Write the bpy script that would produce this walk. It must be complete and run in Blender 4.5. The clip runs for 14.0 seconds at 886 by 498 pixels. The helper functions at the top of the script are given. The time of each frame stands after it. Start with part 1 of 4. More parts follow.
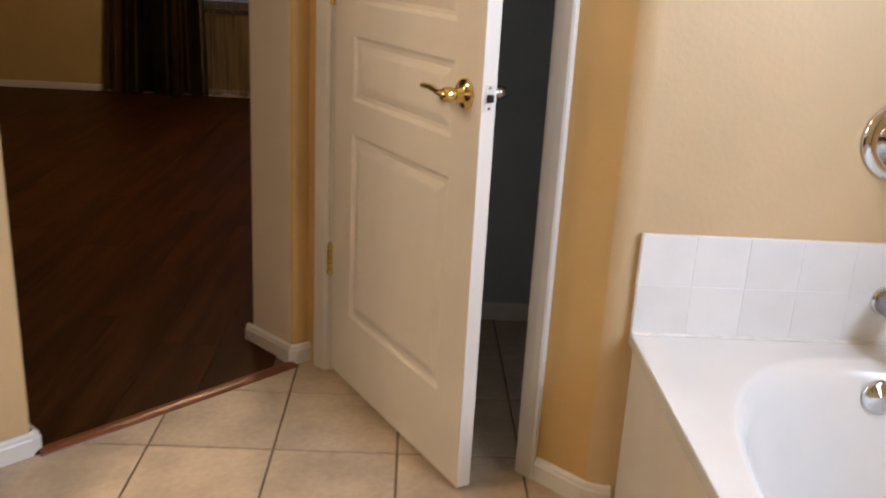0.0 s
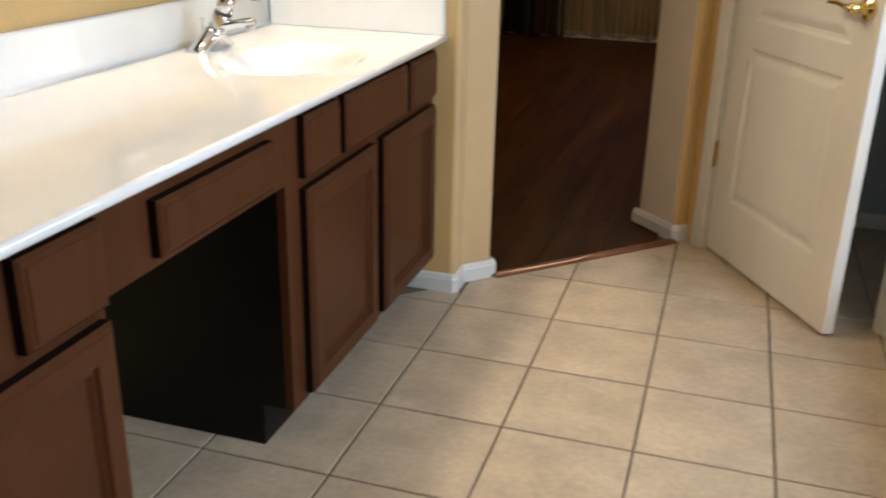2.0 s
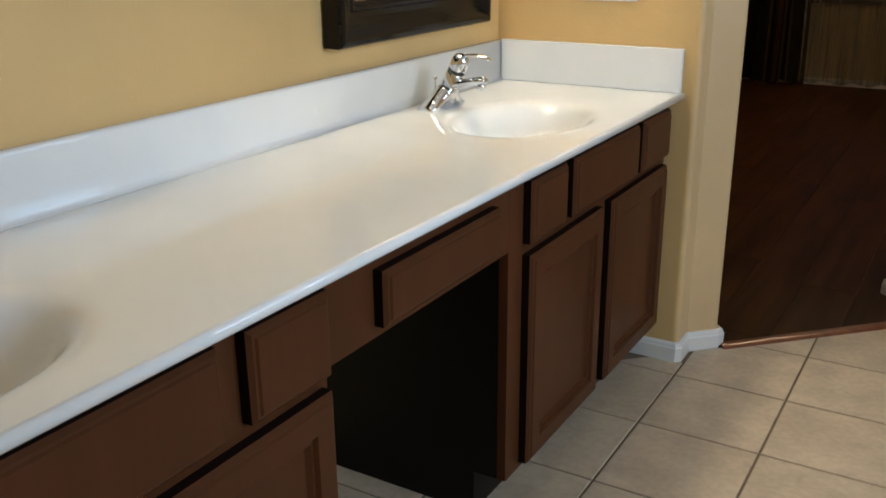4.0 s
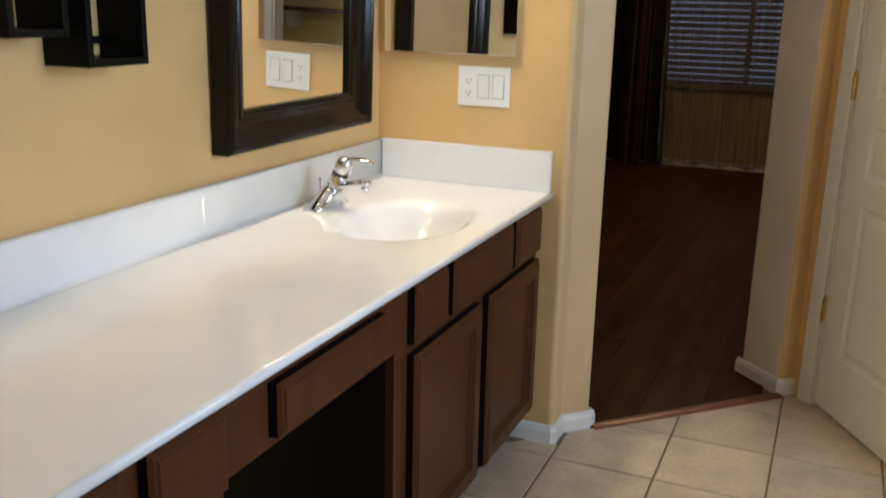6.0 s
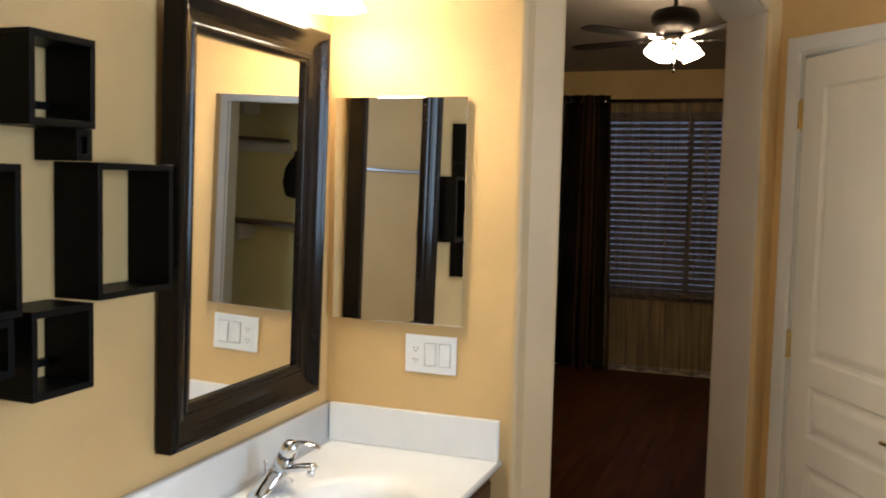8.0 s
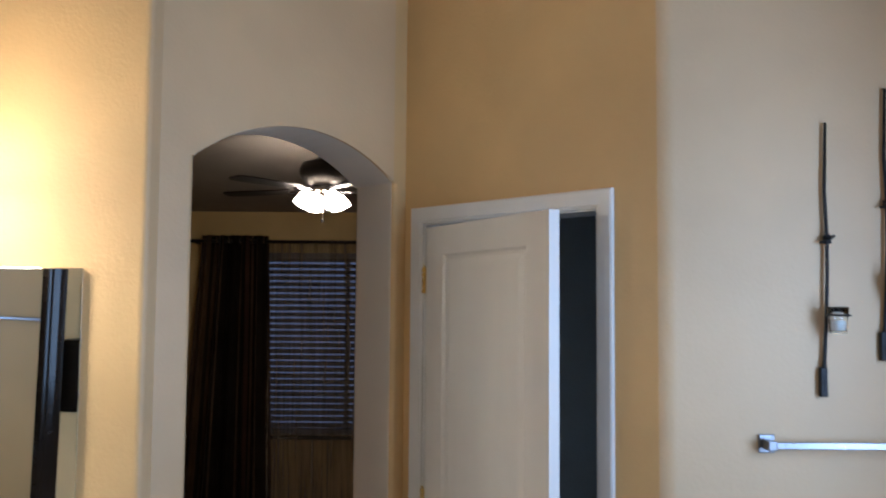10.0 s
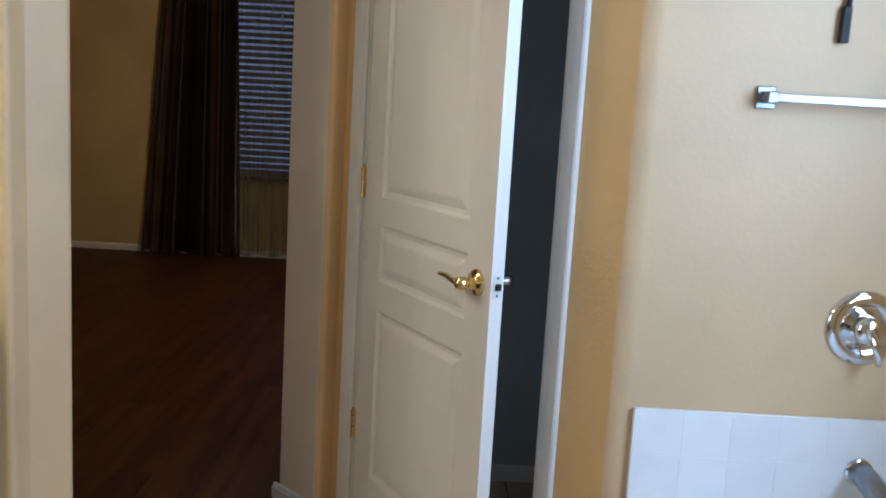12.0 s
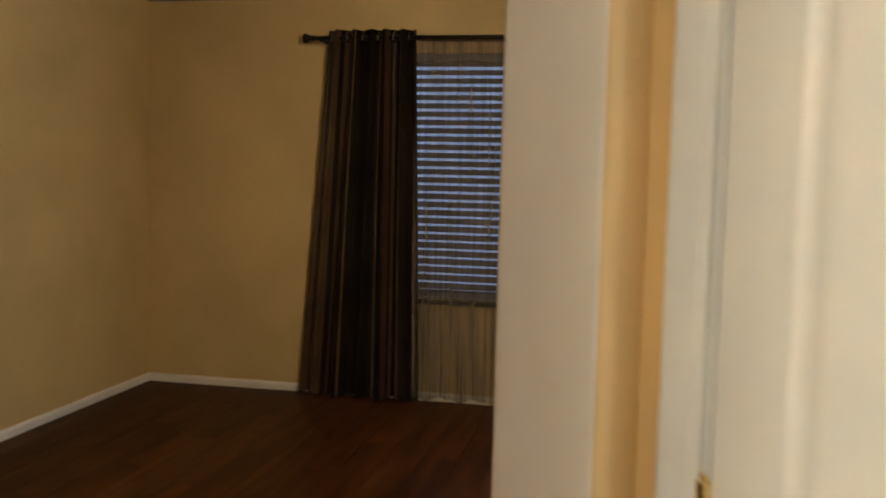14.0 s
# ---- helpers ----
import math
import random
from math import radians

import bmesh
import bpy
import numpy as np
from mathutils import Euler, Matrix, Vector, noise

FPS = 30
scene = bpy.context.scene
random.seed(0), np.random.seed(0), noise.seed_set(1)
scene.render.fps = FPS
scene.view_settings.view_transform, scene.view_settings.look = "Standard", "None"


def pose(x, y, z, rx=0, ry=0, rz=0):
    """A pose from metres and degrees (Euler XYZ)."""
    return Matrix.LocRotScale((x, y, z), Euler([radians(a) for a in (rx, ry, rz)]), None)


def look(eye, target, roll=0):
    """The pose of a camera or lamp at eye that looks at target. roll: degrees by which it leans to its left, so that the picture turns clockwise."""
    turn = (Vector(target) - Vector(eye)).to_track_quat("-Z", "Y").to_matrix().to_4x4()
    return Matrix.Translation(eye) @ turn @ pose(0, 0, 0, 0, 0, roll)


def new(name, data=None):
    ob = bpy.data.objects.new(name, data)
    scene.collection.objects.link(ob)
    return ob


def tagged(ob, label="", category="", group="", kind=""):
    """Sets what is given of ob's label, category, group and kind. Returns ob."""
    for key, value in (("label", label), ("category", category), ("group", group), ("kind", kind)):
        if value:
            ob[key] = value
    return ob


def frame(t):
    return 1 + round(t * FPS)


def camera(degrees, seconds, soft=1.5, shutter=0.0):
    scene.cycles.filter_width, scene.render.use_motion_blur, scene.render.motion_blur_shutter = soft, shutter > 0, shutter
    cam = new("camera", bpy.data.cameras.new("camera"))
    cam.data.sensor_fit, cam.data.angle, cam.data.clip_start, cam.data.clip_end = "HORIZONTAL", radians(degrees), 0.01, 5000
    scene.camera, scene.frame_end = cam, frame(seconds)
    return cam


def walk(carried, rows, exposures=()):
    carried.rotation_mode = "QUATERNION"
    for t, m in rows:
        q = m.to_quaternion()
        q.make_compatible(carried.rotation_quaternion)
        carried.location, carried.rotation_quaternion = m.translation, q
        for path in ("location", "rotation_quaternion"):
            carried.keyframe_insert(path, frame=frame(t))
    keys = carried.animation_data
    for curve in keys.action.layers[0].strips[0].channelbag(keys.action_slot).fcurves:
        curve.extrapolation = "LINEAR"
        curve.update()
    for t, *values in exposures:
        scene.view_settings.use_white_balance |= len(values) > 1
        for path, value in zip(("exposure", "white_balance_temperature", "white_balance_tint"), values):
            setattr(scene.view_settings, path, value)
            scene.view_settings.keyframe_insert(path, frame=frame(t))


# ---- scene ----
cam = camera(51.6, 14.0, soft=1.7, shutter=0.4)
PATH = [
    (0, (0.94, -1.406, 1.215), (1.014, 0.492, 0.588), 3.1),
    (0.5, (0.946, -1.599, 1.227), (0.82, 0.278, 0.55), 1.6),
    (1, (0.864, -1.823, 1.232), (0.468, 0.017, 0.554), -0.1),
    (1.5, (0.756, -2.111, 1.2), (0.355, -0.278, 0.508), 1.8),
    (2, (0.716, -2.15, 1.197), (0.174, -0.372, 0.46), 1.3),
    (2.5, (0.663, -2.062, 1.178), (-0.241, -0.443, 0.43), -1.7),
    (2.6, (0.674, -2.054, 1.17), (-0.31, -0.478, 0.434), -1.8),
    (4.8, (0.629, -2.09, 1.27), (-0.291, -0.436, 0.626), 1.1),
    (5, (0.621, -2.065, 1.274), (-0.245, -0.384, 0.623), 1.1),
    (5.5, (0.655, -2.103, 1.286), (-0.138, -0.375, 0.665), 0.8),
    (6, (0.675, -2.152, 1.335), (-0.079, -0.375, 0.811), 1.3),
    (6.5, (0.7, -2.136, 1.421), (-0.073, -0.337, 1.015), 1.6),
    (7, (0.679, -2.138, 1.496), (-0.084, -0.314, 1.197), 1.5),
    (7.5, (0.657, -2.126, 1.569), (-0.089, -0.283, 1.348), 1.7),
    (8, (0.665, -2.128, 1.608), (-0.019, -0.255, 1.461), 1.4),
    (8.5, (0.7, -2.102, 1.658), (0.164, -0.176, 1.592), 1.7),
    (9, (0.772, -2.081, 1.73), (0.461, -0.11, 1.869), 1.5),
    (9.2, (0.778, -2.083, 1.758), (0.543, -0.107, 1.963), 1.1),
    (11.3, (0.883, -2.021, 1.533), (1.026, -0.032, 1.376), 1.8),
    (11.5, (0.918, -1.944, 1.455), (1.023, 0.043, 1.25), 2.6),
    (12, (0.942, -1.65, 1.341), (0.957, 0.326, 1.03), 3.3),
    (12.5, (0.898, -1.363, 1.308), (0.921, 0.605, 0.956), 3.8),
    (13, (0.816, -0.902, 1.32), (0.785, 1.067, 0.971), 1.5),
    (13.5, (0.776, -0.416, 1.388), (0.508, 1.549, 1.136), 1.2),
    (14, (0.627, 0.088, 1.459), (0.231, 2.043, 1.303), 1.4),
]
EXPOSURE = [(0.0, 0.28, 7400, 25), (1.5, 0.45, 7200, 19), (2.0, 0.4, 6750, 14), (2.6, 0.17, 6450, 10), (5.0, -0.2, 6550, 11), (6.0, -0.05, 6500, 14), (7.5, -0.1, 6550, 13), (8.5, -0.05, 6300, 16), (9.2, -0.35, 5900, 17),
            (11.3, -0.1, 4800, 16), (12.0, 0.15, 5450, 13), (12.5, 0.25, 5650, 14), (13.0, 0.42, 5850, 12), (13.5, 0.6, 5900, 11), (14.0, 1.15, 6150, 8)]
walk(cam, [(t, look(eye, target, roll)) for t, eye, target, roll in PATH], EXPOSURE)

# ---- world and large lights ----
world = bpy.data.worlds.new("world")
scene.world = world
world.use_nodes = True
sky = world.node_tree.nodes.new("ShaderNodeTexSky")
sky.sky_type, sky.sun_disc, sky.sun_elevation, sky.sun_rotation = "NISHITA", False, radians(12), radians(200)
back = world.node_tree.nodes["Background"]
world.node_tree.links.new(sky.outputs[0], back.inputs[0])
back.inputs[1].default_value = 0.05


def area_light(name, m, w, h, watts, color):
    data = bpy.data.lights.new(name, "AREA")
    data.shape, data.size, data.size_y, data.energy, data.color = "RECTANGLE", w, h, watts, color
    ob = new(name, data)
    ob.matrix_world = m
    return ob


LAMP_BATH, LAMP_FAN, DAY = 34.0, 56.0, 58.0
# daylight in the opening of the bathroom window
area_light("window_daylight", look((2.33, -0.95, 1.68), (0.0, -0.95, 1.55)), 1.3, 1.08, DAY, (0.56, 0.77, 1.0))


# ---- materials ----
def material(name, color, rough=0.5, metal=0.0, vary=0.08, grain=0.0, scale=6.0, fine=120.0, bump=0.0, bump_at=90.0,
             random_vary=0.0, stretch=(1, 1, 1), dark=None, coat=0.0, spec=0.5, rough_vary=0.08):
    """A procedural surface: broad and fine variation of one colour, roughness variation and a fine relief."""
    m = bpy.data.materials.new(name)
    m.use_nodes = True
    t = m.node_tree
    n, l = t.nodes, t.links
    b = n["Principled BSDF"]
    co = n.new("ShaderNodeTexCoord")
    mp = n.new("ShaderNodeMapping")
    mp.inputs["Scale"].default_value = stretch
    l.new(co.outputs["Object"], mp.inputs[0])
    if random_vary:
        info = n.new("ShaderNodeObjectInfo")
        sh = n.new("ShaderNodeVectorMath")
        sh.operation = "SCALE"
        sh.inputs[0].default_value = (37.0, 19.0, 7.0)
        l.new(info.outputs["Random"], sh.inputs["Scale"])
        l.new(sh.outputs[0], mp.inputs["Location"])
    big = n.new("ShaderNodeTexNoise")
    big.inputs["Scale"].default_value, big.inputs["Detail"].default_value = scale, 5
    small = n.new("ShaderNodeTexNoise")
    small.inputs["Scale"].default_value, small.inputs["Detail"].default_value = fine, 3
    for x in (big, small):
        l.new(mp.outputs[0], x.inputs["Vector"])
    ramp = n.new("ShaderNodeMix")
    ramp.data_type = "RGBA"
    lo = dark if dark else tuple(c * (1 - 2 * vary) for c in color)
    hi = tuple(min(1, c * (1 + 0.6 * vary)) for c in color)
    ramp.inputs[6].default_value, ramp.inputs[7].default_value = (*lo, 1), (*hi, 1)
    cr = n.new("ShaderNodeMapRange")
    cr.inputs[1].default_value, cr.inputs[2].default_value = 0.35, 0.62
    l.new(big.outputs[0], cr.inputs[0])
    l.new(cr.outputs[0], ramp.inputs[0])
    out = ramp.outputs[2]
    if grain or random_vary:
        hsv = n.new("ShaderNodeHueSaturation")
        l.new(out, hsv.inputs["Color"])
        val = n.new("ShaderNodeMapRange")
        val.inputs[1].default_value, val.inputs[2].default_value = 0.3, 0.7
        val.inputs[3].default_value, val.inputs[4].default_value = 1 - grain, 1 + grain
        l.new(small.outputs[0], val.inputs[0])
        v = val.outputs[0]
        if random_vary:
            mul = n.new("ShaderNodeMath")
            mul.operation = "MULTIPLY_ADD"
            mul.inputs[1].default_value, mul.inputs[2].default_value = 2 * random_vary, -random_vary
            l.new(info.outputs["Random"], mul.inputs[0])
            add = n.new("ShaderNodeMath")
            l.new(v, add.inputs[0])
            l.new(mul.outputs[0], add.inputs[1])
            v = add.outputs[0]
        l.new(v, hsv.inputs["Value"])
        out = hsv.outputs[0]
    l.new(out, b.inputs["Base Color"])
    rr = n.new("ShaderNodeMapRange")
    rr.inputs[3].default_value, rr.inputs[4].default_value = max(0.02, rough - rough_vary), min(1, rough + rough_vary)
    l.new(small.outputs[0], rr.inputs[0])
    l.new(rr.outputs[0], b.inputs["Roughness"])
    b.inputs["Metallic"].default_value = metal
    b.inputs["Coat Weight"].default_value = coat
    b.inputs["Specular IOR Level"].default_value = spec
    if bump:
        relief = n.new("ShaderNodeTexNoise")
        relief.inputs["Scale"].default_value, relief.inputs["Detail"].default_value = bump_at, 2
        l.new(mp.outputs[0], relief.inputs["Vector"])
        bp = n.new("ShaderNodeBump")
        bp.inputs["Strength"].default_value, bp.inputs["Distance"].default_value = bump, 0.004
        l.new(relief.outputs[0], bp.inputs["Height"])
        l.new(bp.outputs[0], b.inputs["Normal"])
    return m


def glowing(name, color, strength):
    m = bpy.data.materials.new(name)
    m.use_nodes = True
    b = m.node_tree.nodes["Principled BSDF"]
    b.inputs["Base Color"].default_value = (0.85, 0.83, 0.78, 1)
    b.inputs["Emission Color"].default_value = (*color, 1)
    b.inputs["Emission Strength"].default_value = strength
    return m


def plain(name, color, rough, metal=0.0, transmission=0.0, alpha=1.0):
    m = bpy.data.materials.new(name)
    m.use_nodes = True
    b = m.node_tree.nodes["Principled BSDF"]
    b.inputs["Base Color"].default_value = (*color, 1)
    b.inputs["Roughness"].default_value = rough
    b.inputs["Metallic"].default_value = metal
    b.inputs["Transmission Weight"].default_value = transmission
    b.inputs["Alpha"].default_value = alpha
    return m


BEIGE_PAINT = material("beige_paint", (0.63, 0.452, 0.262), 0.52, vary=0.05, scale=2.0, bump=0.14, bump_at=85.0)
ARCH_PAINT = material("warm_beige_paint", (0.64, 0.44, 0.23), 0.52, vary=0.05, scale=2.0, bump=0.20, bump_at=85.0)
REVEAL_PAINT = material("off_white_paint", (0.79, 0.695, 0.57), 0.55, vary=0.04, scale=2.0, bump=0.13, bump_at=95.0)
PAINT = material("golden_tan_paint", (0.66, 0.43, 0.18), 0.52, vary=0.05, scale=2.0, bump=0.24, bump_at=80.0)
BED_PAINT = material("bedroom_paint", (0.58, 0.425, 0.19), 0.7, vary=0.05, scale=2.0, bump=0.4, bump_at=75.0)
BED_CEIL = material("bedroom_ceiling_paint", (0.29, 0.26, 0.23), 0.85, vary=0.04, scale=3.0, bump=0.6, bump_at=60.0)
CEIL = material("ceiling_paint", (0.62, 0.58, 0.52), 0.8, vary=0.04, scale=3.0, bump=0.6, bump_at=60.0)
GREY_PAINT = material("slate_paint", (0.42, 0.48, 0.50), 0.6, vary=0.05, scale=2.0, bump=0.4, bump_at=75.0)
CLOSET_PAINT = material("closet_paint", (0.80, 0.70, 0.34), 0.7, vary=0.05, scale=2.0, bump=0.4, bump_at=75.0)
WHITE = material("white_gloss_paint", (0.76, 0.73, 0.68), 0.38, vary=0.03, scale=5.0, bump=0.06, bump_at=40.0)
DOOR_WHITE = material("door_paint", (0.82, 0.77, 0.70), 0.42, vary=0.03, scale=4.0, bump=0.12, bump_at=160.0, stretch=(1, 1, 0.15))
MARBLE = material("cultured_marble", (0.84, 0.835, 0.82), 0.06, vary=0.02, scale=4.0, rough_vary=0.02, spec=0.45, bump=0.03, bump_at=9.0)
ACRYLIC = material("tub_acrylic", (0.80, 0.80, 0.79), 0.14, vary=0.02, scale=4.0, rough_vary=0.04, coat=0.3)
GLAZED = material("glazed_tile", (0.80, 0.80, 0.79), 0.16, vary=0.02, scale=9.0, random_vary=0.02)
GROUT_WHITE = material("white_grout", (0.80, 0.795, 0.78), 0.85, vary=0.04, scale=40.0)
FLOOR_TILE = material("ceramic_floor_tile", (0.53, 0.412, 0.288), 0.46, vary=0.08, grain=0.09, scale=7.0, fine=55.0, random_vary=0.04,
                      dark=(0.44, 0.338, 0.24), bump=0.10, bump_at=45.0)
GROUT = material("grout", (0.19, 0.135, 0.085), 0.9, vary=0.12, scale=14.0, bump=0.3, bump_at=200.0)
CABINET = material("espresso_stain", (0.080, 0.0270, 0.0105), 0.34, vary=0.06, grain=0.03, scale=3.0, fine=30.0, stretch=(5, 5, 0.5), coat=0.0, spec=0.12, rough_vary=0.04)
# Near-black stain: the shade between the fronts, put into their side faces.
CABINET_EDGE_SHADE = material("shaded_front_edge", (0.010, 0.005, 0.0035), 0.5, spec=0.1, vary=0.1, scale=3.0)
# Stain darkened to carry the shade of knee and toe space.
CABINET_IN = material("shaded_cabinet_side", (0.005, 0.0035, 0.003), 0.40, spec=0.2, vary=0.1, scale=3.0, rough_vary=0.01)
WOOD_FLOOR = material("laminate", (0.056, 0.0195, 0.0056), 0.40, vary=0.24, grain=0.15, scale=2.2, fine=22.0, random_vary=0.12, stretch=(7, 0.6, 1), spec=0.04)
WOOD_TRIM = material("threshold_wood", (0.19, 0.060, 0.024), 0.32, spec=0.35, vary=0.15, grain=0.15, scale=4.0, stretch=(5, 5, 1))
BLACK_WOOD = material("black_wood", (0.004, 0.0034, 0.003), 0.45, vary=0.15, grain=0.2, scale=8.0, spec=0.10, bump=0.08, bump_at=120.0)
FRAME_WOOD = material("mirror_frame", (0.008, 0.0055, 0.004), 0.17, vary=0.2, grain=0.12, scale=10.0, bump=0.03, bump_at=60.0, spec=0.22, rough_vary=0.04)
SHELF_WOOD = material("closet_shelf", (0.10, 0.055, 0.03), 0.5, vary=0.15, scale=5.0)
MIRROR = plain("mirror_glass", (0.86, 0.87, 0.86), 0.01, 1.0)
CHROME = material("chrome", (0.72, 0.73, 0.75), 0.07, 1.0, vary=0.02, rough_vary=0.03)
SATIN = material("satin_chrome", (0.30, 0.31, 0.34), 0.30, 1.0, vary=0.03)
NICKEL = material("brushed_nickel", (0.42, 0.39, 0.36), 0.25, 1.0, vary=0.04)
BRASS = material("polished_brass", (0.80, 0.60, 0.25), 0.12, 1.0, vary=0.06, scale=20.0)
BRONZE = material("dark_bronze", (0.018, 0.015, 0.013), 0.45, 0.6, vary=0.15)
IRON = material("black_iron", (0.012, 0.012, 0.013), 0.5, 0.4, vary=0.2, scale=20.0, bump=0.2)
PLASTIC = material("white_plastic", (0.82, 0.82, 0.80), 0.3, vary=0.02)
SLOT = plain("socket_slot", (0.05, 0.045, 0.04), 0.6)
GAP_SHADE = plain("switch_gap_shade", (0.30, 0.29, 0.27), 0.7)
CURTAIN = material("curtain_cloth", (0.013, 0.009, 0.006), 0.9, spec=0.1, vary=0.2, scale=3.0, grain=0.2, fine=300.0, bump=0.3, bump_at=400.0)
STRIPE = material("curtain_stripe", (0.075, 0.048, 0.028), 0.85, spec=0.1, vary=0.15, scale=5.0, grain=0.2, fine=300.0)
SATIN_BROWN = material("curtain_brown_satin", (0.060, 0.031, 0.011), 0.55, spec=0.3, vary=0.2, scale=3.0, grain=0.2, fine=300.0, bump=0.2, bump_at=400.0)
RUSSET = material("curtain_russet_band", (0.045, 0.016, 0.007), 0.6, spec=0.3, vary=0.2, scale=3.0, grain=0.2, fine=300.0)
BLIND = material("blind_slat", (0.19, 0.195, 0.215), 0.5, vary=0.05)
SHADE = glowing("lit_frosted_glass", (1.0, 0.90, 0.67), LAMP_BATH)
BULB = glowing("lit_bulb", (1.0, 0.90, 0.69), 130.0)
BOWL = glowing("lit_fan_glass", (1.0, 0.78, 0.50), LAMP_FAN * 1.45)
GLASS = plain("clear_glass", (0.95, 0.97, 0.97), 0.02, 0.0, 1.0)
WAX = plain("candle_wax", (0.85, 0.84, 0.80), 0.5)


def sheer_cloth():
    m = bpy.data.materials.new("sheer_cloth")
    m.use_nodes = True
    t = m.node_tree
    n, l = t.nodes, t.links
    out = n["Material Output"]
    d = n["Principled BSDF"]
    d.inputs["Base Color"].default_value = (0.20, 0.165, 0.125, 1)
    d.inputs["Roughness"].default_value = 0.9
    tr = n.new("ShaderNodeBsdfTransparent")
    tr.inputs[0].default_value = (0.80, 0.78, 0.76, 1)
    mix = n.new("ShaderNodeMixShader")
    co = n.new("ShaderNodeTexCoord")
    mp = n.new("ShaderNodeMapping")
    mp.inputs["Scale"].default_value = (15, 15, 0.6)
    l.new(co.outputs["Object"], mp.inputs[0])
    ns = n.new("ShaderNodeTexNoise")
    ns.inputs["Scale"].default_value, ns.inputs["Detail"].default_value = 2.0, 5
    l.new(mp.outputs[0], ns.inputs["Vector"])
    mr = n.new("ShaderNodeMapRange")
    mr.inputs[1].default_value, mr.inputs[2].default_value, mr.inputs[3].default_value, mr.inputs[4].default_value = 0.36, 0.66, 0.22, 0.68
    l.new(ns.outputs[0], mr.inputs[0])
    l.new(mr.outputs[0], mix.inputs[0])
    l.new(tr.outputs[0], mix.inputs[1])
    l.new(d.outputs[0], mix.inputs[2])
    l.new(mix.outputs[0], out.inputs[0])
    return m


SHEER = sheer_cloth()


# ---- building helpers ----
def part(name, bm, mat, parent=None, label="", smooth=False, upward=False):
    bmesh.ops.recalc_face_normals(bm, faces=bm.faces)
    if upward:
        for f in bm.faces:
            f.normal_update()
            if f.normal.z < 0:
                f.normal_flip()
    me = bpy.data.meshes.new(name)
    bm.to_mesh(me)
    bm.free()
    for p in me.polygons:
        p.use_smooth = smooth
    me.materials.append(mat)
    ob = new(name, me)
    if parent:
        ob.parent = parent
    if label:
        ob["label"] = label
    return ob


def empty(name, m=None):
    ob = new(name)
    ob.empty_display_size = 0.1
    if m is not None:
        ob.matrix_world = m
    return ob


def box(bm, x0, x1, y0, y1, z0, z1, bevel=0.0, segs=2, m=None):
    r = bmesh.ops.create_cube(bm, size=1.0)
    vs = r["verts"]
    for v in vs:
        v.co = Vector((x0 + (v.co.x + 0.5) * (x1 - x0), y0 + (v.co.y + 0.5) * (y1 - y0), z0 + (v.co.z + 0.5) * (z1 - z0)))
    if bevel:
        es = list({e for v in vs for e in v.link_edges})
        out = bmesh.ops.bevel(bm, geom=es, offset=bevel, segments=segs, affect="EDGES", profile=0.5)
        vs = list({v for f in out["faces"] for v in f.verts} | {v for v in vs if v.is_valid})
    if m is not None:
        bmesh.ops.transform(bm, matrix=m, verts=[v for v in vs if v.is_valid])
    return vs


def boxed(*a, **k):
    bm = bmesh.new()
    box(bm, *a, **k)
    return bm


def prism(points, z0, z1):
    """An upright prism over a plan outline."""
    bm = bmesh.new()
    lo = [bm.verts.new((x, y, z0)) for x, y in points]
    hi = [bm.verts.new((x, y, z1)) for x, y in points]
    bm.faces.new(lo[::-1])
    bm.faces.new(hi)
    for a in range(len(points)):
        b = (a + 1) % len(points)
        bm.faces.new((lo[a], lo[b], hi[b], hi[a]))
    return bm


def rounded(points, which, r, n=5):
    """A plan outline in which the corners numbered in which are rounded."""
    out = []
    for i, p in enumerate(points):
        if i not in which:
            out.append(p)
            continue
        p = Vector(p)
        a, b = Vector(points[i - 1]) - p, Vector(points[(i + 1) % len(points)]) - p
        ang = a.angle(b) / 2
        d = r / math.tan(ang)
        s, e = p + a.normalized() * d, p + b.normalized() * d
        c = p + (a.normalized() + b.normalized()).normalized() * (r / math.sin(ang))
        a0, a1 = math.atan2(s.y - c.y, s.x - c.x), math.atan2(e.y - c.y, e.x - c.x)
        while a1 - a0 > math.pi:
            a1 -= 2 * math.pi
        while a1 - a0 < -math.pi:
            a1 += 2 * math.pi
        out += [(c.x + r * math.cos(a0 + (a1 - a0) * k / n), c.y + r * math.sin(a0 + (a1 - a0) * k / n)) for k in range(n + 1)]
    return out


def lathe(bm, profile, m=None, n=24):
    """Turns a profile of (radius, height) about z."""
    rings = []
    vs = []
    for r, h in profile:
        if r < 1e-5:
            ring = [bm.verts.new((0, 0, h))]
        else:
            ring = [bm.verts.new((r * math.cos(2 * math.pi * k / n), r * math.sin(2 * math.pi * k / n), h)) for k in range(n)]
        rings.append(ring)
        vs += ring
    for a, b in zip(rings, rings[1:]):
        for k in range(n):
            q = (k + 1) % n
            if len(a) == 1 and len(b) == 1:
                continue
            if len(a) == 1:
                bm.faces.new((a[0], b[k], b[q]))
            elif len(b) == 1:
                bm.faces.new((a[k], a[q], b[0]))
            else:
                bm.faces.new((a[k], a[q], b[q], b[k]))
    if m is not None:
        bmesh.ops.transform(bm, matrix=m, verts=vs)
    return vs


def turned(profile, m=None, n=24):
    bm = bmesh.new()
    lathe(bm, profile, m, n)
    return bm


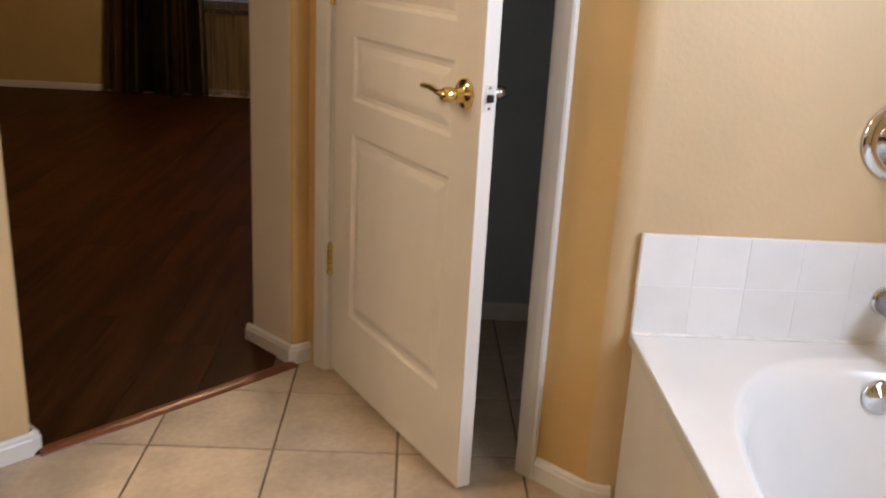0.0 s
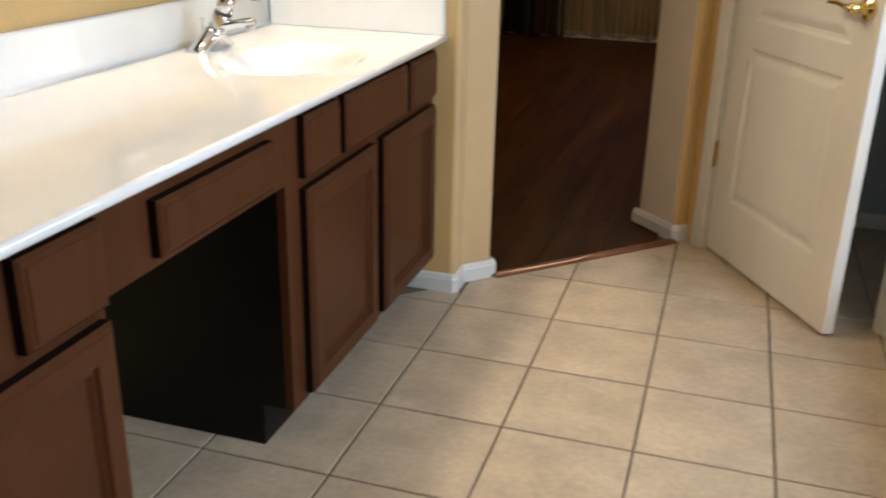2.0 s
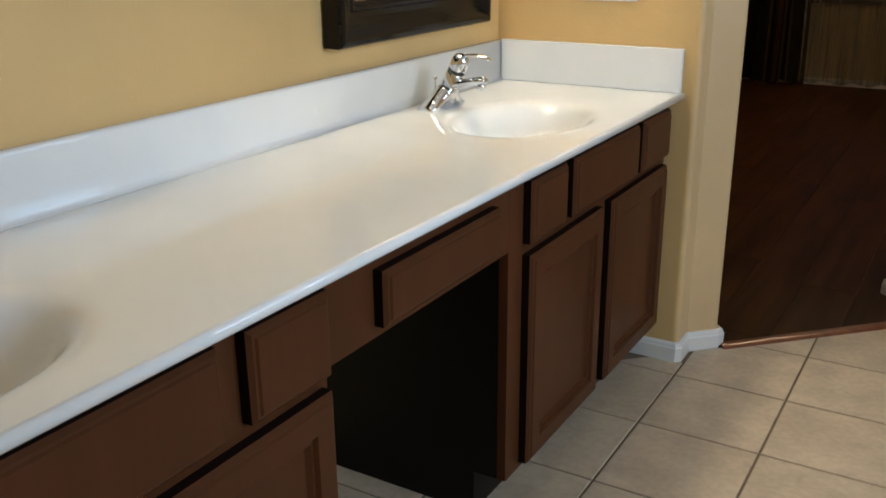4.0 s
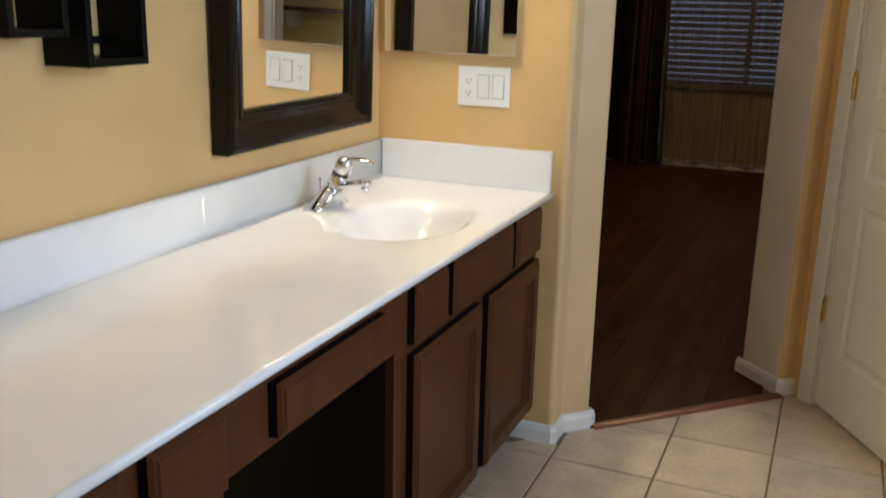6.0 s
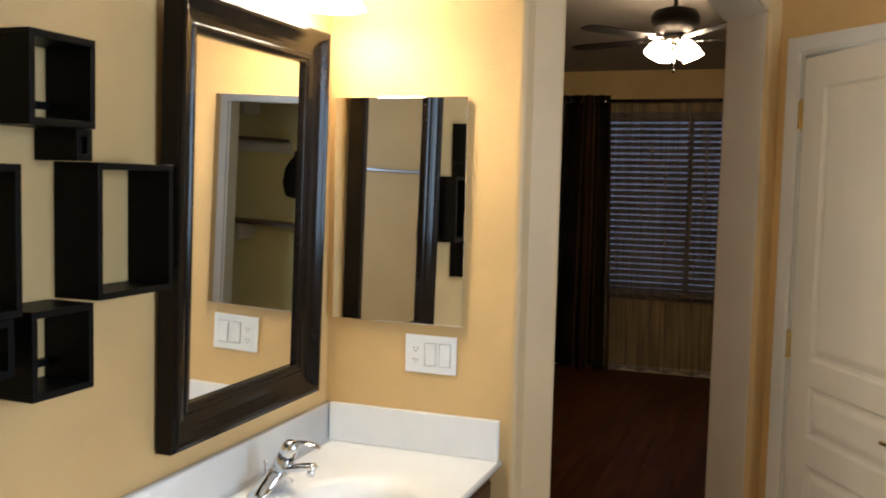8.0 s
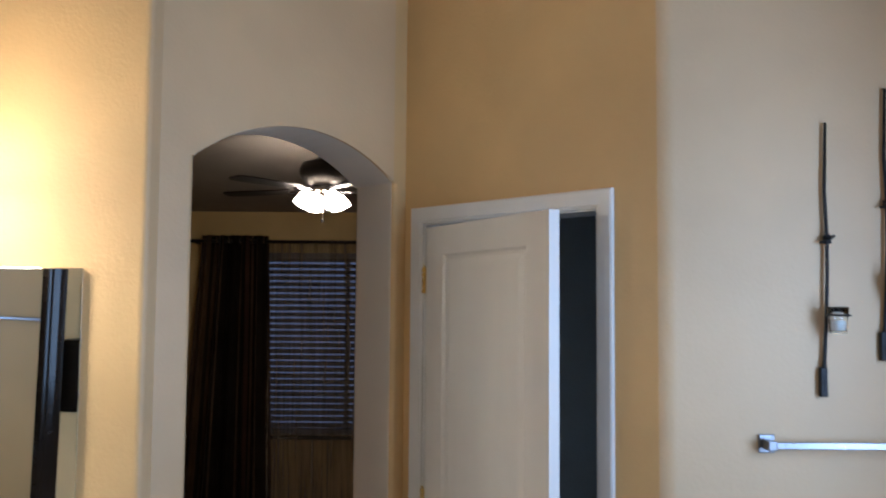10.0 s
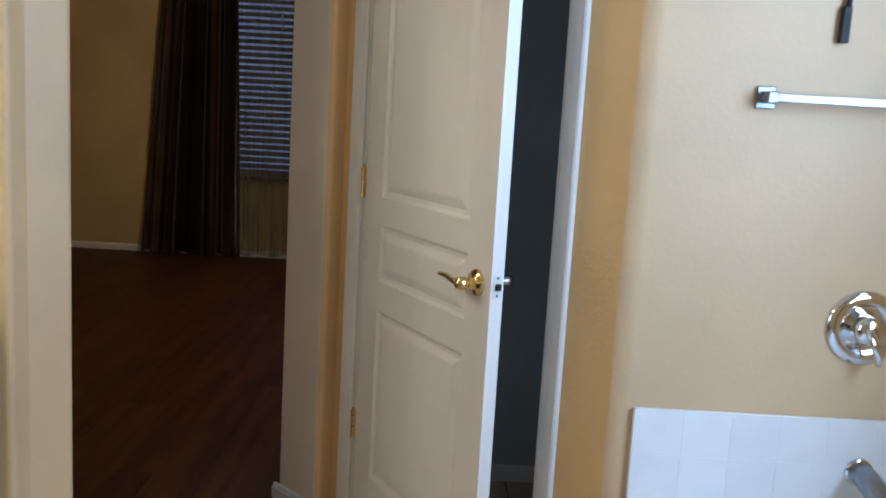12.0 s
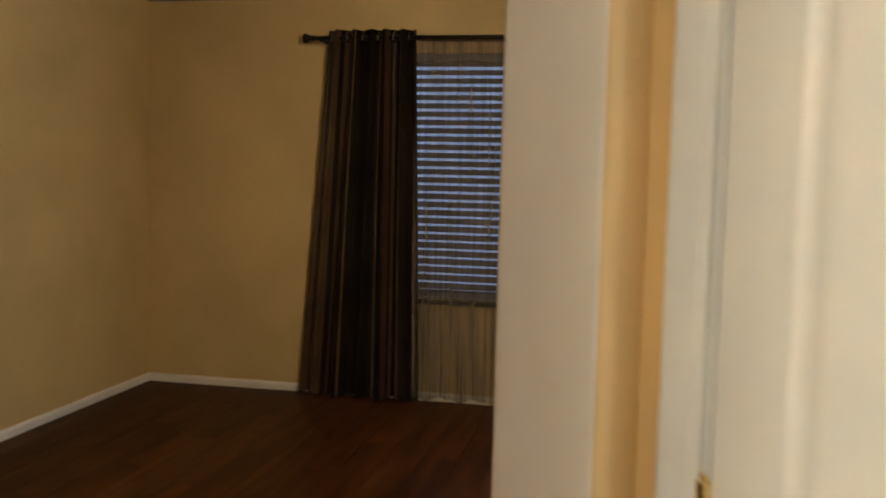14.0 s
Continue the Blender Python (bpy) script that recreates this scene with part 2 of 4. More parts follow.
def tube(bm, pts, r, n=10, flat=1.0):
    """A round bar through points; r may be one radius or one for each point."""
    pts = [Vector(p) for p in pts]
    rs = r if isinstance(r, (list, tuple)) else [r] * len(pts)
    rings = []
    up = Vector((0, 0, 1))
    for i, p in enumerate(pts):
        d = (pts[min(i + 1, len(pts) - 1)] - pts[max(i - 1, 0)]).normalized()
        side = d.cross(up) if abs(d.z) < 0.95 else d.cross(Vector((1, 0, 0)))
        side.normalize()
        other = side.cross(d).normalized()
        rings.append([bm.verts.new(p + rs[i] * (math.cos(2 * math.pi * k / n) * side + flat * math.sin(2 * math.pi * k / n) * other)) for k in range(n)])
    for a, b in zip(rings, rings[1:]):
        for k in range(n):
            bm.faces.new((a[k], a[(k + 1) % n], b[(k + 1) % n], b[k]))
    bm.faces.new(rings[0][::-1])
    bm.faces.new(rings[-1])
    return bm


def molding(points, profile, closed=False):
    """Sweeps a profile of (out, up) along a plan line; out is to the right of the line's way."""
    bm = bmesh.new()
    ps = [Vector(p) for p in points]
    k = len(ps)
    rows = []
    for i, p in enumerate(ps):
        ns = []
        if i > 0 or closed:
            d = (p - ps[i - 1]).normalized()
            ns.append(Vector((d.y, -d.x)))
        if i < k - 1 or closed:
            d = (ps[(i + 1) % k] - p).normalized()
            ns.append(Vector((d.y, -d.x)))
        m = sum(ns, Vector((0, 0))).normalized()
        s = 1 / max(0.3, m.dot(ns[0]))
        rows.append([bm.verts.new((*(p + m * s * o), u)) for o, u in profile])
    for i in range(k if closed else k - 1):
        a, b = rows[i], rows[(i + 1) % k]
        for j in range(len(profile)):
            q = (j + 1) % len(profile)
            bm.faces.new((a[j], a[q], b[q], b[j]))
    if not closed:
        bm.faces.new(rows[0])
        bm.faces.new(rows[-1][::-1])
    return bm


S2 = math.sqrt(0.5)
TOP = 3.3

# ---- plan of the bathroom ----
VX = -0.634            # vanity wall
EY = 0.40              # end wall of the vanity
TY = 0.415             # wall behind the tub's head
RX = 2.29              # outer wall with the window
BY = -3.0              # wall behind
AL, AR = (0.056, 0.566), (0.605, 1.115)      # sides of the arched opening
AD = 0.212                                  # thickness of the arched wall
CORNER = (0.645, 1.155)                    # where the arched wall meets the door's wall
DL, DR = 0.106, 0.821                       # door opening along its wall


def along_door(s, out=0.0):
    """A plan point s along the door's wall, out of it into the bathroom."""
    return (CORNER[0] + S2 * s - S2 * out, CORNER[1] - S2 * s - S2 * out)


def along_arch(s, out=0.0):
    return (AL[0] + S2 * s + S2 * out, AL[1] + S2 * s - S2 * out)


def structure(ob, label="", category="wall"):
    return tagged(ob, label, category, kind="structure")


def paint_reveal(ob):
    """Gives the faces inside the archway their own off-white paint."""
    ob.data.materials.append(REVEAL_PAINT)
    span = math.dist(AL, AR)
    for p in ob.data.polygons:
        dx, dy = p.center.x - AL[0], p.center.y - AL[1]
        out, s = (dx - dy) * S2, (dx + dy) * S2
        if -AD < out < -0.012 and -0.03 < s < span + 0.03 and p.normal.z < 0.5 and p.center.z < 2.4:
            p.material_index = 1


wall = part("wall_west", boxed(VX - 0.12, VX, BY - 0.12, EY, 0, TOP), PAINT)
structure(wall, "tan painted wall with orange-peel texture behind the vanity")

left = [(VX - 0.12, EY), (-0.022, EY), (-0.022, 0.488), AL, (AL[0] - S2 * AD, AL[1] + S2 * AD), (VX - 0.12, AL[1] + S2 * AD)]
bm = prism(rounded(left, (1, 3, 4), 0.019), 0, 2.192)
hi = prism(rounded(left, (1,), 0.019), 2.192, TOP)
tmp = bpy.data.meshes.new("upper")
hi.to_mesh(tmp)
hi.free()
bm.from_mesh(tmp)
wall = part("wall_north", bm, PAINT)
paint_reveal(wall)
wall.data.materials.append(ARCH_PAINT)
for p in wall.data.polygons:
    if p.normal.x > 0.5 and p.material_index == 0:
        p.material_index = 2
structure(wall, "tan painted end wall with rounded corner beside the archway")

right = [AR, CORNER, along_door(DL - 0.02), (along_door(DL - 0.02)[0] + S2 * 0.115, along_door(DL - 0.02)[1] + S2 * 0.115), (0.612, 1.443),
         (AR[0] - S2 * AD, AR[1] + S2 * AD)]
bm = prism(rounded(right, (0, 5), 0.019), 0, 2.192)
hi = prism(right, 2.192, TOP)
tmp = bpy.data.meshes.new("upper")
hi.to_mesh(tmp)
hi.free()
bm.from_mesh(tmp)
wall = part("wall_north_east", bm, PAINT)
paint_reveal(wall)
structure(wall, "tan painted wall pier between archway and door")


def arch_lintel():
    span = math.dist(AL, AR)
    rise, spring = 0.138, 2.192
    rad = (span * span / 4 + rise * rise) / (2 * rise)
    cz = spring + rise - rad
    half = math.asin(span / 2 / rad)
    out = [(0, TOP), (0, spring)]
    out += [(span / 2 + rad * math.sin(-half + 2 * half * k / 16), cz + rad * math.cos(-half + 2 * half * k / 16)) for k in range(1, 16)]
    out += [(span, spring), (span, TOP)]
    bm = bmesh.new()
    front, rear = [], []
    for s, z in out:
        x, y = along_arch(s)
        front.append(bm.verts.new((x, y, z)))
        rear.append(bm.verts.new((x - S2 * AD, y + S2 * AD, z)))
    bm.faces.new(front)
    bm.faces.new(rear[::-1])
    for a in range(len(out)):
        b = (a + 1) % len(out)
        bm.faces.new((front[a], rear[a], rear[b], front[b]))
    lower = [e for e in bm.edges if all(v in front for v in e.verts) and max(v.co.z for v in e.verts) < TOP - 0.1]
    bmesh.ops.bevel(bm, geom=lower, offset=0.012, segments=3, affect="EDGES", profile=0.5)
    return bm


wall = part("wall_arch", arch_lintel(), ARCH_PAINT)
paint_reveal(wall)
structure(wall, "beige tan painted wall with a shallow segmental arch")

tubw = [along_door(DR + 0.02), (1.385, TY), (RX + 0.12, TY), (RX + 0.12, TY + 0.12), (1.45, TY + 0.12),
        (along_door(DR + 0.02)[0] + S2 * 0.115, along_door(DR + 0.02)[1] + S2 * 0.115)]
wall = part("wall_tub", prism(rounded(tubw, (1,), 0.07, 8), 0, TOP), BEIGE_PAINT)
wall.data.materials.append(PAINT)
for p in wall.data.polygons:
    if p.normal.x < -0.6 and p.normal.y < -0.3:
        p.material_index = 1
structure(wall, "beige textured wall at the head of the bathtub")
hd = [along_door(DL - 0.02), along_door(DR + 0.02), (along_door(DR + 0.02)[0] + S2 * 0.115, along_door(DR + 0.02)[1] + S2 * 0.115),
      (along_door(DL - 0.02)[0] + S2 * 0.115, along_door(DL - 0.02)[1] + S2 * 0.115)]
structure(part("wall_over_door", prism(hd, 2.06, TOP), PAINT), "tan painted wall over the door")

# outer wall with a window over the tub
WY0, WY1, WZ0, WZ1 = -1.65, -0.25, 1.10, 2.26
bm = bmesh.new()
box(bm, RX, RX + 0.12, BY - 0.12, WY0, 0, TOP)
box(bm, RX, RX + 0.12, WY1, TY, 0, TOP)
box(bm, RX, RX + 0.12, WY0, WY1, 0, WZ0)
box(bm, RX, RX + 0.12, WY0, WY1, WZ1, TOP)
structure(part("wall_east", bm, PAINT), "tan painted outer wall with a window over the tub")
win = empty("window_1")
structure(win, "white framed window over the bathtub", "window")
bm = bmesh.new()
for y0, y1, z0, z1 in ((WY0, WY1, WZ0, WZ0 + 0.04), (WY0, WY1, WZ1 - 0.04, WZ1), (WY0, WY0 + 0.04, WZ0 + 0.04, WZ1 - 0.04), (WY1 - 0.04, WY1, WZ0 + 0.04, WZ1 - 0.04),
                       (-0.97, -0.93, WZ0 + 0.04, WZ1 - 0.04)):
    box(bm, RX + 0.06, RX + 0.10, y0, y1, z0, z1, 0.003)
part("window_frame", bm, WHITE, win)
bm = boxed(RX + 0.076, RX + 0.082, WY0 + 0.04, WY1 - 0.04, WZ0 + 0.04, WZ1 - 0.04)
pane = part("pane", bm, GLASS, win)
pane.visible_shadow = False

# wall behind, with the closet's doorway
CX0, CX1 = 1.18, 1.94
bm = bmesh.new()
box(bm, VX, CX0, BY - 0.12, BY, 0, TOP)
box(bm, CX1, RX, BY - 0.12, BY, 0, TOP)
box(bm, CX0, CX1, BY - 0.12, BY, 2.06, TOP)
structure(part("wall_south", bm, PAINT), "tan painted rear wall with a closet doorway")
bm = bmesh.new()
box(bm, CX0 - 0.06, CX0 + 0.005, BY, BY + 0.016, 0, 2.12, 0.004)
box(bm, CX1 - 0.005, CX1 + 0.06, BY, BY + 0.016, 0, 2.12, 0.004)
box(bm, CX0 - 0.06, CX1 + 0.06, BY, BY + 0.018, 2.055, 2.125, 0.004)
box(bm, CX0, CX0 + 0.02, BY - 0.12, BY - 0.001, 0, 2.055)
box(bm, CX1 - 0.02, CX1, BY - 0.12, BY - 0.001, 0, 2.055)
structure(part("trim_closet", bm, WHITE), "white casing round the closet doorway", "trim")
bm = bmesh.new()
box(bm, 0.5, 0.6, -3.75, BY - 0.12, 0, 2.6)
box(bm, 2.6, 2.7, -3.75, BY - 0.12, 0, 2.6)
box(bm, 0.5, 2.7, -3.85, -3.75, 0, 2.6)
box(bm, 0.6, 2.6, -3.75, BY - 0.12, 2.5, 2.6)
structure(part("wall_closet", bm, CLOSET_PAINT), "closet walls in shade")
structure(part("floor_closet", boxed(0.5, 2.7, -3.85, BY - 0.06, -0.06, -0.008), SHELF_WOOD), "dark closet floor", "floor")
for z in (1.12, 2.13):
    sh = empty("closet_shelf")
    tagged(sh, "dark wooden shelf fixed along the closet wall", "shelf", "closet shelves")
    part("board", boxed(0.6, 2.6, -3.75, -3.47, z, z + 0.025, 0.002), SHELF_WOOD, sh)
    for x in (1.2, 2.12):
        part("bracket", boxed(x, x + 0.025, -3.75, -3.52, z - 0.13, z), WHITE, sh)
sh = empty("closet_shelf")
tagged(sh, "short dark wooden closet shelf on a white bracket", "shelf", "closet shelves")
part("board", boxed(1.84, 2.6, -3.75, -3.47, 1.79, 1.815, 0.002), SHELF_WOOD, sh)
part("bracket", boxed(1.80, 2.6, -3.752, -3.735, 1.70, 1.789, 0.004), WHITE, sh)
bag = bmesh.new()
lathe(bag, [(0, -0.24), (0.07, -0.22), (0.10, -0.12), (0.085, 0), (0.04, 0.07), (0.012, 0.10), (0.012, 0.14), (0, 0.145)], Matrix.Translation((1.74, -3.685, 1.58)) @ Matrix.Diagonal((1.0, 0.6, 1, 1)), 16)
tagged(part("hanging_bag", bag, CURTAIN, smooth=True), "small dark cloth bag hanging on the closet wall", "bag")

# ceilings
structure(part("ceiling", boxed(VX - 0.12, RX + 0.12, BY - 0.12, 1.7, TOP, TOP + 0.1), CEIL), "pale textured bathroom ceiling", "ceiling")

# small room behind the door
bm = bmesh.new()
box(bm, 0.58, 2.1, 1.53, 1.64, 0, TOP)
box(bm, 2.0, 2.1, TY + 0.12, 1.53, 0, TOP)
structure(part("wall_water_closet", bm, GREY_PAINT), "slate grey walls of the dim room behind the door")

# ---- bedroom shell ----
BX0, BX1, BWY = -2.60, 2.4, 5.84
NEAR = AL[1] + S2 * AD
structure(part("wall_bedroom_west", boxed(BX0 - 0.1, BX0, NEAR, BWY + 0.12, 0, 3.4), BED_PAINT), "tan bedroom wall in dim warm light")
structure(part("wall_bedroom_south", boxed(BX0, VX - 0.12, NEAR - 0.12, NEAR, 0, 3.4), BED_PAINT), "tan bedroom wall beside the archway")
structure(part("wall_bedroom_east", boxed(BX1, BX1 + 0.1, 1.64, BWY + 0.12, 0, 3.4), BED_PAINT), "tan bedroom wall")
NX0, NX1, NZ0, NZ1 = -0.98, 0.86, 0.675, 2.24
bm = bmesh.new()
box(bm, BX0, NX0, BWY, BWY + 0.12, 0, 3.0)
box(bm, NX1, BX1, BWY, BWY + 0.12, 0, 3.0)
box(bm, NX0, NX1, BWY, BWY + 0.12, 0, NZ0)
box(bm, NX0, NX1, BWY, BWY + 0.12, NZ1, 3.0)
structure(part("wall_bedroom_north", bm, BED_PAINT), "tan bedroom wall with a curtained window")


def sloped_ceiling():
    bm = bmesh.new()
    pts = [(BX0 - 0.1, 0.62), (-0.06, 0.64), (0.56, 1.26), (0.60, 1.58), (BX1 + 0.1, 1.58), (BX1 + 0.1, BWY + 0.12), (BX0 - 0.1, BWY + 0.12)]
    lo = [bm.verts.new((x, y, 2.59 + (BWY - y) * 0.09)) for x, y in pts]
    hi = [bm.verts.new((x, y, 2.69 + (BWY - y) * 0.09)) for x, y in pts]
    bm.faces.new(lo)
    bm.faces.new(hi)
    for a in range(len(pts)):
        b = (a + 1) % len(pts)
        bm.faces.new((lo[a], lo[b], hi[b], hi[a]))
    return bm


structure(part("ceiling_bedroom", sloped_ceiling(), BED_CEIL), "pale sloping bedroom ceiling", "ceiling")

# sub floors under the tiles and planks
structure(part("floor", boxed(VX - 0.1, RX + 0.1, BY - 0.06, 1.60, -0.08, -0.003), GROUT), "beige ceramic floor tiles with dark grout", "floor")
sub = [(BX0, NEAR), (-0.10, NEAR), (-0.02, 0.585), (0.565, 1.165), (0.44, 1.29), (0.58, 1.65), (BX1, 1.65), (BX1, BWY), (BX0, BWY)]
bed_floor = part("floor_bedroom", prism(sub, -0.002, 0.001), material("underlay", (0.03, 0.012, 0.007), 0.6), None)
structure(bed_floor, "dark brown laminate plank floor", "floor")

# ---- door wall: casing, jamb and door ----
bm = bmesh.new()
CASE = [(0.0, 0.0), (0.009, 0.0), (0.011, 0.003), (0.011, 0.008), (0.014, 0.011), (0.0155, 0.030), (0.0155, 0.050), (0.013, 0.056), (0.0, 0.056)]


def casing_leg(s0, way):
    for j in range(len(CASE)):
        (o0, w0), (o1, w1) = CASE[j], CASE[(j + 1) % len(CASE)]
        quad = [(along_door(s0 + way * w0, o0), 0.0), (along_door(s0 + way * w1, o1), 0.0)]
        (p, _), (q, _) = quad
        bm.faces.new([bm.verts.new((*p, 0)), bm.verts.new((*q, 0)), bm.verts.new((*q, 2.045 + w1)), bm.verts.new((*p, 2.045 + w0))])
    bm.faces.new([bm.verts.new((*along_door(s0 + way * w, o), 0)) for o, w in CASE])


casing_leg(DL - 0.006, -1)
casing_leg(DR + 0.006, 1)
for j in range(len(CASE)):
    (o0, w0), (o1, w1) = CASE[j], CASE[(j + 1) % len(CASE)]
    bm.faces.new([bm.verts.new((*along_door(DL - 0.006 - w0, o0), 2.045 + w0)), bm.verts.new((*along_door(DR + 0.006 + w0, o0), 2.045 + w0)),
                  bm.verts.new((*along_door(DR + 0.006 + w1, o1), 2.045 + w1)), bm.verts.new((*along_door(DL - 0.006 - w1, o1), 2.045 + w1))])
bmesh.ops.remove_doubles(bm, verts=bm.verts, dist=0.0005)
structure(part("trim_door", bm, WHITE), "white moulded door casing", "trim")
bm = bmesh.new()
TURN = Matrix.Translation((CORNER[0], CORNER[1], 0)) @ Matrix.Rotation(radians(-45), 4, "Z")
box(bm, DL - 0.019, DL, 0.001, 0.114, 0, 2.059, m=TURN)
box(bm, DR, DR + 0.019, 0.001, 0.114, 0, 2.059, m=TURN)
box(bm, DL, DR, 0.001, 0.114, 2.04, 2.059, m=TURN)
box(bm, DL, DL + 0.012, 0.045, 0.075, 0, 2.04, m=TURN)
box(bm, DR - 0.012, DR, 0.045, 0.075, 0, 2.04, m=TURN)
structure(part("door_jamb", bm, WHITE), "white door jamb", "trim")


def panel_door():
    """Three-panel moulded door, hinged at its own origin, leaf along +x, room face at -y."""
    w, h, th = 0.715, 2.030, 0.035
    door = empty("door_1")
    cols = [0.0, 0.112, w - 0.112, w]
    rows = [0.012, 0.215, 0.735, 0.822, 0.988, 1.068, 1.935, h]
    bm = bmesh.new()
    rings = [(0.0, 0.0), (0.010, 0.006), (0.020, 0.007), (0.040, 0.001), (0.048, 0.0)]

    def face(x0, x1, z0, z1, y, flip):
        bm.faces.new([bm.verts.new(v) for v in ((x0, y, z0), (x1, y, z0), (x1, y, z1), (x0, y, z1))])

    for side, sign in ((0.0, 1), (th, -1)):
        for i in range(3):
            for j in range(7):
                x0, x1, z0, z1 = cols[i], cols[i + 1], rows[j], rows[j + 1]
                if i == 1 and j in (1, 3, 5):
                    for (a, d), (b, e) in zip(rings, rings[1:]):
                        o = [(x0 + a, z0 + a), (x1 - a, z0 + a), (x1 - a, z1 - a), (x0 + a, z1 - a)]
                        n = [(x0 + b, z0 + b), (x1 - b, z0 + b), (x1 - b, z1 - b), (x0 + b, z1 - b)]
                        for k in range(4):
                            q = (k + 1) % 4
                            bm.faces.new([bm.verts.new((o[k][0], side + sign * d, o[k][1])), bm.verts.new((o[q][0], side + sign * d, o[q][1])),
                                          bm.verts.new((n[q][0], side + sign * e, n[q][1])), bm.verts.new((n[k][0], side + sign * e, n[k][1]))])
                    b = rings[-1][0]
                    face(x0 + b, x1 - b, z0 + b, z1 - b, side, 0)
                else:
                    face(x0, x1, z0, z1, side, 0)
    z0, z1 = rows[0], rows[-1]
    for quad in (((0, 0, z0), (0, th, z0), (0, th, z1), (0, 0, z1)), ((w, 0, z0), (w, th, z0), (w, th, z1), (w, 0, z1)),
                 ((0, 0, z0), (w, 0, z0), (w, th, z0), (0, th, z0)), ((0, 0, z1), (w, 0, z1), (w, th, z1), (0, th, z1))):
        bm.faces.new([bm.verts.new(v) for v in quad])
    bmesh.ops.remove_doubles(bm, verts=bm.verts, dist=0.0004)
    part("leaf", bm, DOOR_WHITE, door)
    # hinges
    for z in (0.35, 1.10, 1.85):
        bm = bmesh.new()
        for k in range(5):
            lathe(bm, [(0, 0), (0.0062, 0), (0.0078, 0.0012), (0.0078, 0.0155), (0.0062, 0.0168), (0, 0.0168)], Matrix.Translation((-0.004, -0.007, z - 0.045 + k * 0.018)), 12)
        lathe(bm, [(0, 0), (0.005, 0.002), (0.003, 0.007), (0, 0.008)], Matrix.Translation((-0.004, -0.007, z + 0.045)), 12)
        box(bm, -0.003, 0.0, -0.004, 0.03, z - 0.045, z + 0.045)
        box(bm, -0.020, -0.004, -0.0035, -0.0015, z - 0.045, z + 0.045)
        part("hinge", bm, BRASS, door, "polished brass hinge", smooth=False)
    # lever handle on the room side and the end of the one behind
    hx, hz = w - 0.062, 0.925
    hd = empty("lever_handle")
    hd.parent = door
    hd["label"] = "polished brass lever handle"
    F = Matrix.Translation((hx, 0, hz)) @ Matrix.Rotation(radians(90), 4, "X")
    part("rose", turned([(0, 0), (0.033, 0), (0.033, 0.004), (0.029, 0.009), (0.020, 0.012), (0.014, 0.018), (0.012, 0.030), (0, 0.030)], F, 28), BRASS, hd, smooth=True)
    bm = bmesh.new()
    lathe(bm, [(0, 0.028), (0.013, 0.028), (0.016, 0.036), (0.016, 0.050), (0.011, 0.058), (0, 0.060)], F, 20)
    tube(bm, [(hx, -0.046, hz), (hx - 0.03, -0.048, hz + 0.001), (hx - 0.07, -0.046, hz + 0.006), (hx - 0.105, -0.042, hz + 0.004), (hx - 0.118, -0.040, hz + 0.001)],
         [0.011, 0.009, 0.0075, 0.0085, 0.004], 12, 0.8)
    part("lever", bm, BRASS, hd, smooth=True)
    lt = part("latch_plate", boxed(w, w + 0.0015, 0.006, 0.029, hz - 0.028, hz + 0.028, 0.0006), WHITE, door, "painted latch plate")
    part("latch_bolt", boxed(w, w + 0.011, 0.011, 0.024, hz - 0.008, hz + 0.008, 0.002), BRONZE, door)
    bm = bmesh.new()
    for dz in (-0.021, 0.021):
        lathe(bm, [(0, 0), (0.0035, 0), (0.003, 0.001), (0, 0.0012)], Matrix.Translation((w + 0.0014, 0.0175, hz + dz)) @ Matrix.Rotation(radians(90), 4, "Y"), 10)
    part("latch_screws", bm, NICKEL, door)
    G = Matrix.Translation((hx, th, hz)) @ Matrix.Rotation(radians(-90), 4, "X")
    part("rear_knob", turned([(0, 0), (0.033, 0), (0.033, 0.005), (0.014, 0.014), (0.012, 0.03), (0.016, 0.045), (0.014, 0.06), (0, 0.062)], G, 24), NICKEL, door, "back handle catching daylight", smooth=True)
    return door


hinge_at = along_door(DL + 0.004, 0.0)
door = panel_door()
door.matrix_world = Matrix.Translation((*hinge_at, 0)) @ Matrix.Rotation(radians(-60.5), 4, "Z")
structure(door, "white three-panel door with brass lever, standing ajar", "door")

# ---- baseboards ----
BASE = [(0, 0), (0.013, 0), (0.013, 0.042), (0.010, 0.047), (0.009, 0.053), (0.005, 0.058), (0, 0.059)]


def baseboard(name, pts, mat=WHITE):
    return structure(part(name, molding(pts, BASE), mat), "white painted baseboard with chipped corners", "baseboard")


baseboard("baseboard_north", [(-0.20, EY), (-0.03, EY), (-0.022, EY + 0.008), (-0.022, 0.488), (AL[0] - 0.008, AL[1] - 0.008), (AL[0] - 0.002, AL[1] + 0.010), (AL[0] - 0.16, AL[1] + 0.168)])
baseboard("baseboard_pier", [(AR[0] - 0.16, AR[1] + 0.16), (AR[0] - 0.006, AR[1] + 0.006), (AR[0] + 0.008, AR[1] + 0.008), along_door(0.003, -0.003)])
baseboard("baseboard_tub", [along_door(DR + 0.064), along_door(1.020), (1.405, TY), (1.425, TY)])
baseboard("baseboard_water_closet", [(0.7, 1.53), (2.0, 1.53)])
baseboard("baseboard_bedroom", [(BX0, NEAR), (BX0, BWY), (BX1, BWY)])
baseboard("baseboard_south", [(CX0 - 0.062, BY), (VX, BY), (VX, -2.05)])

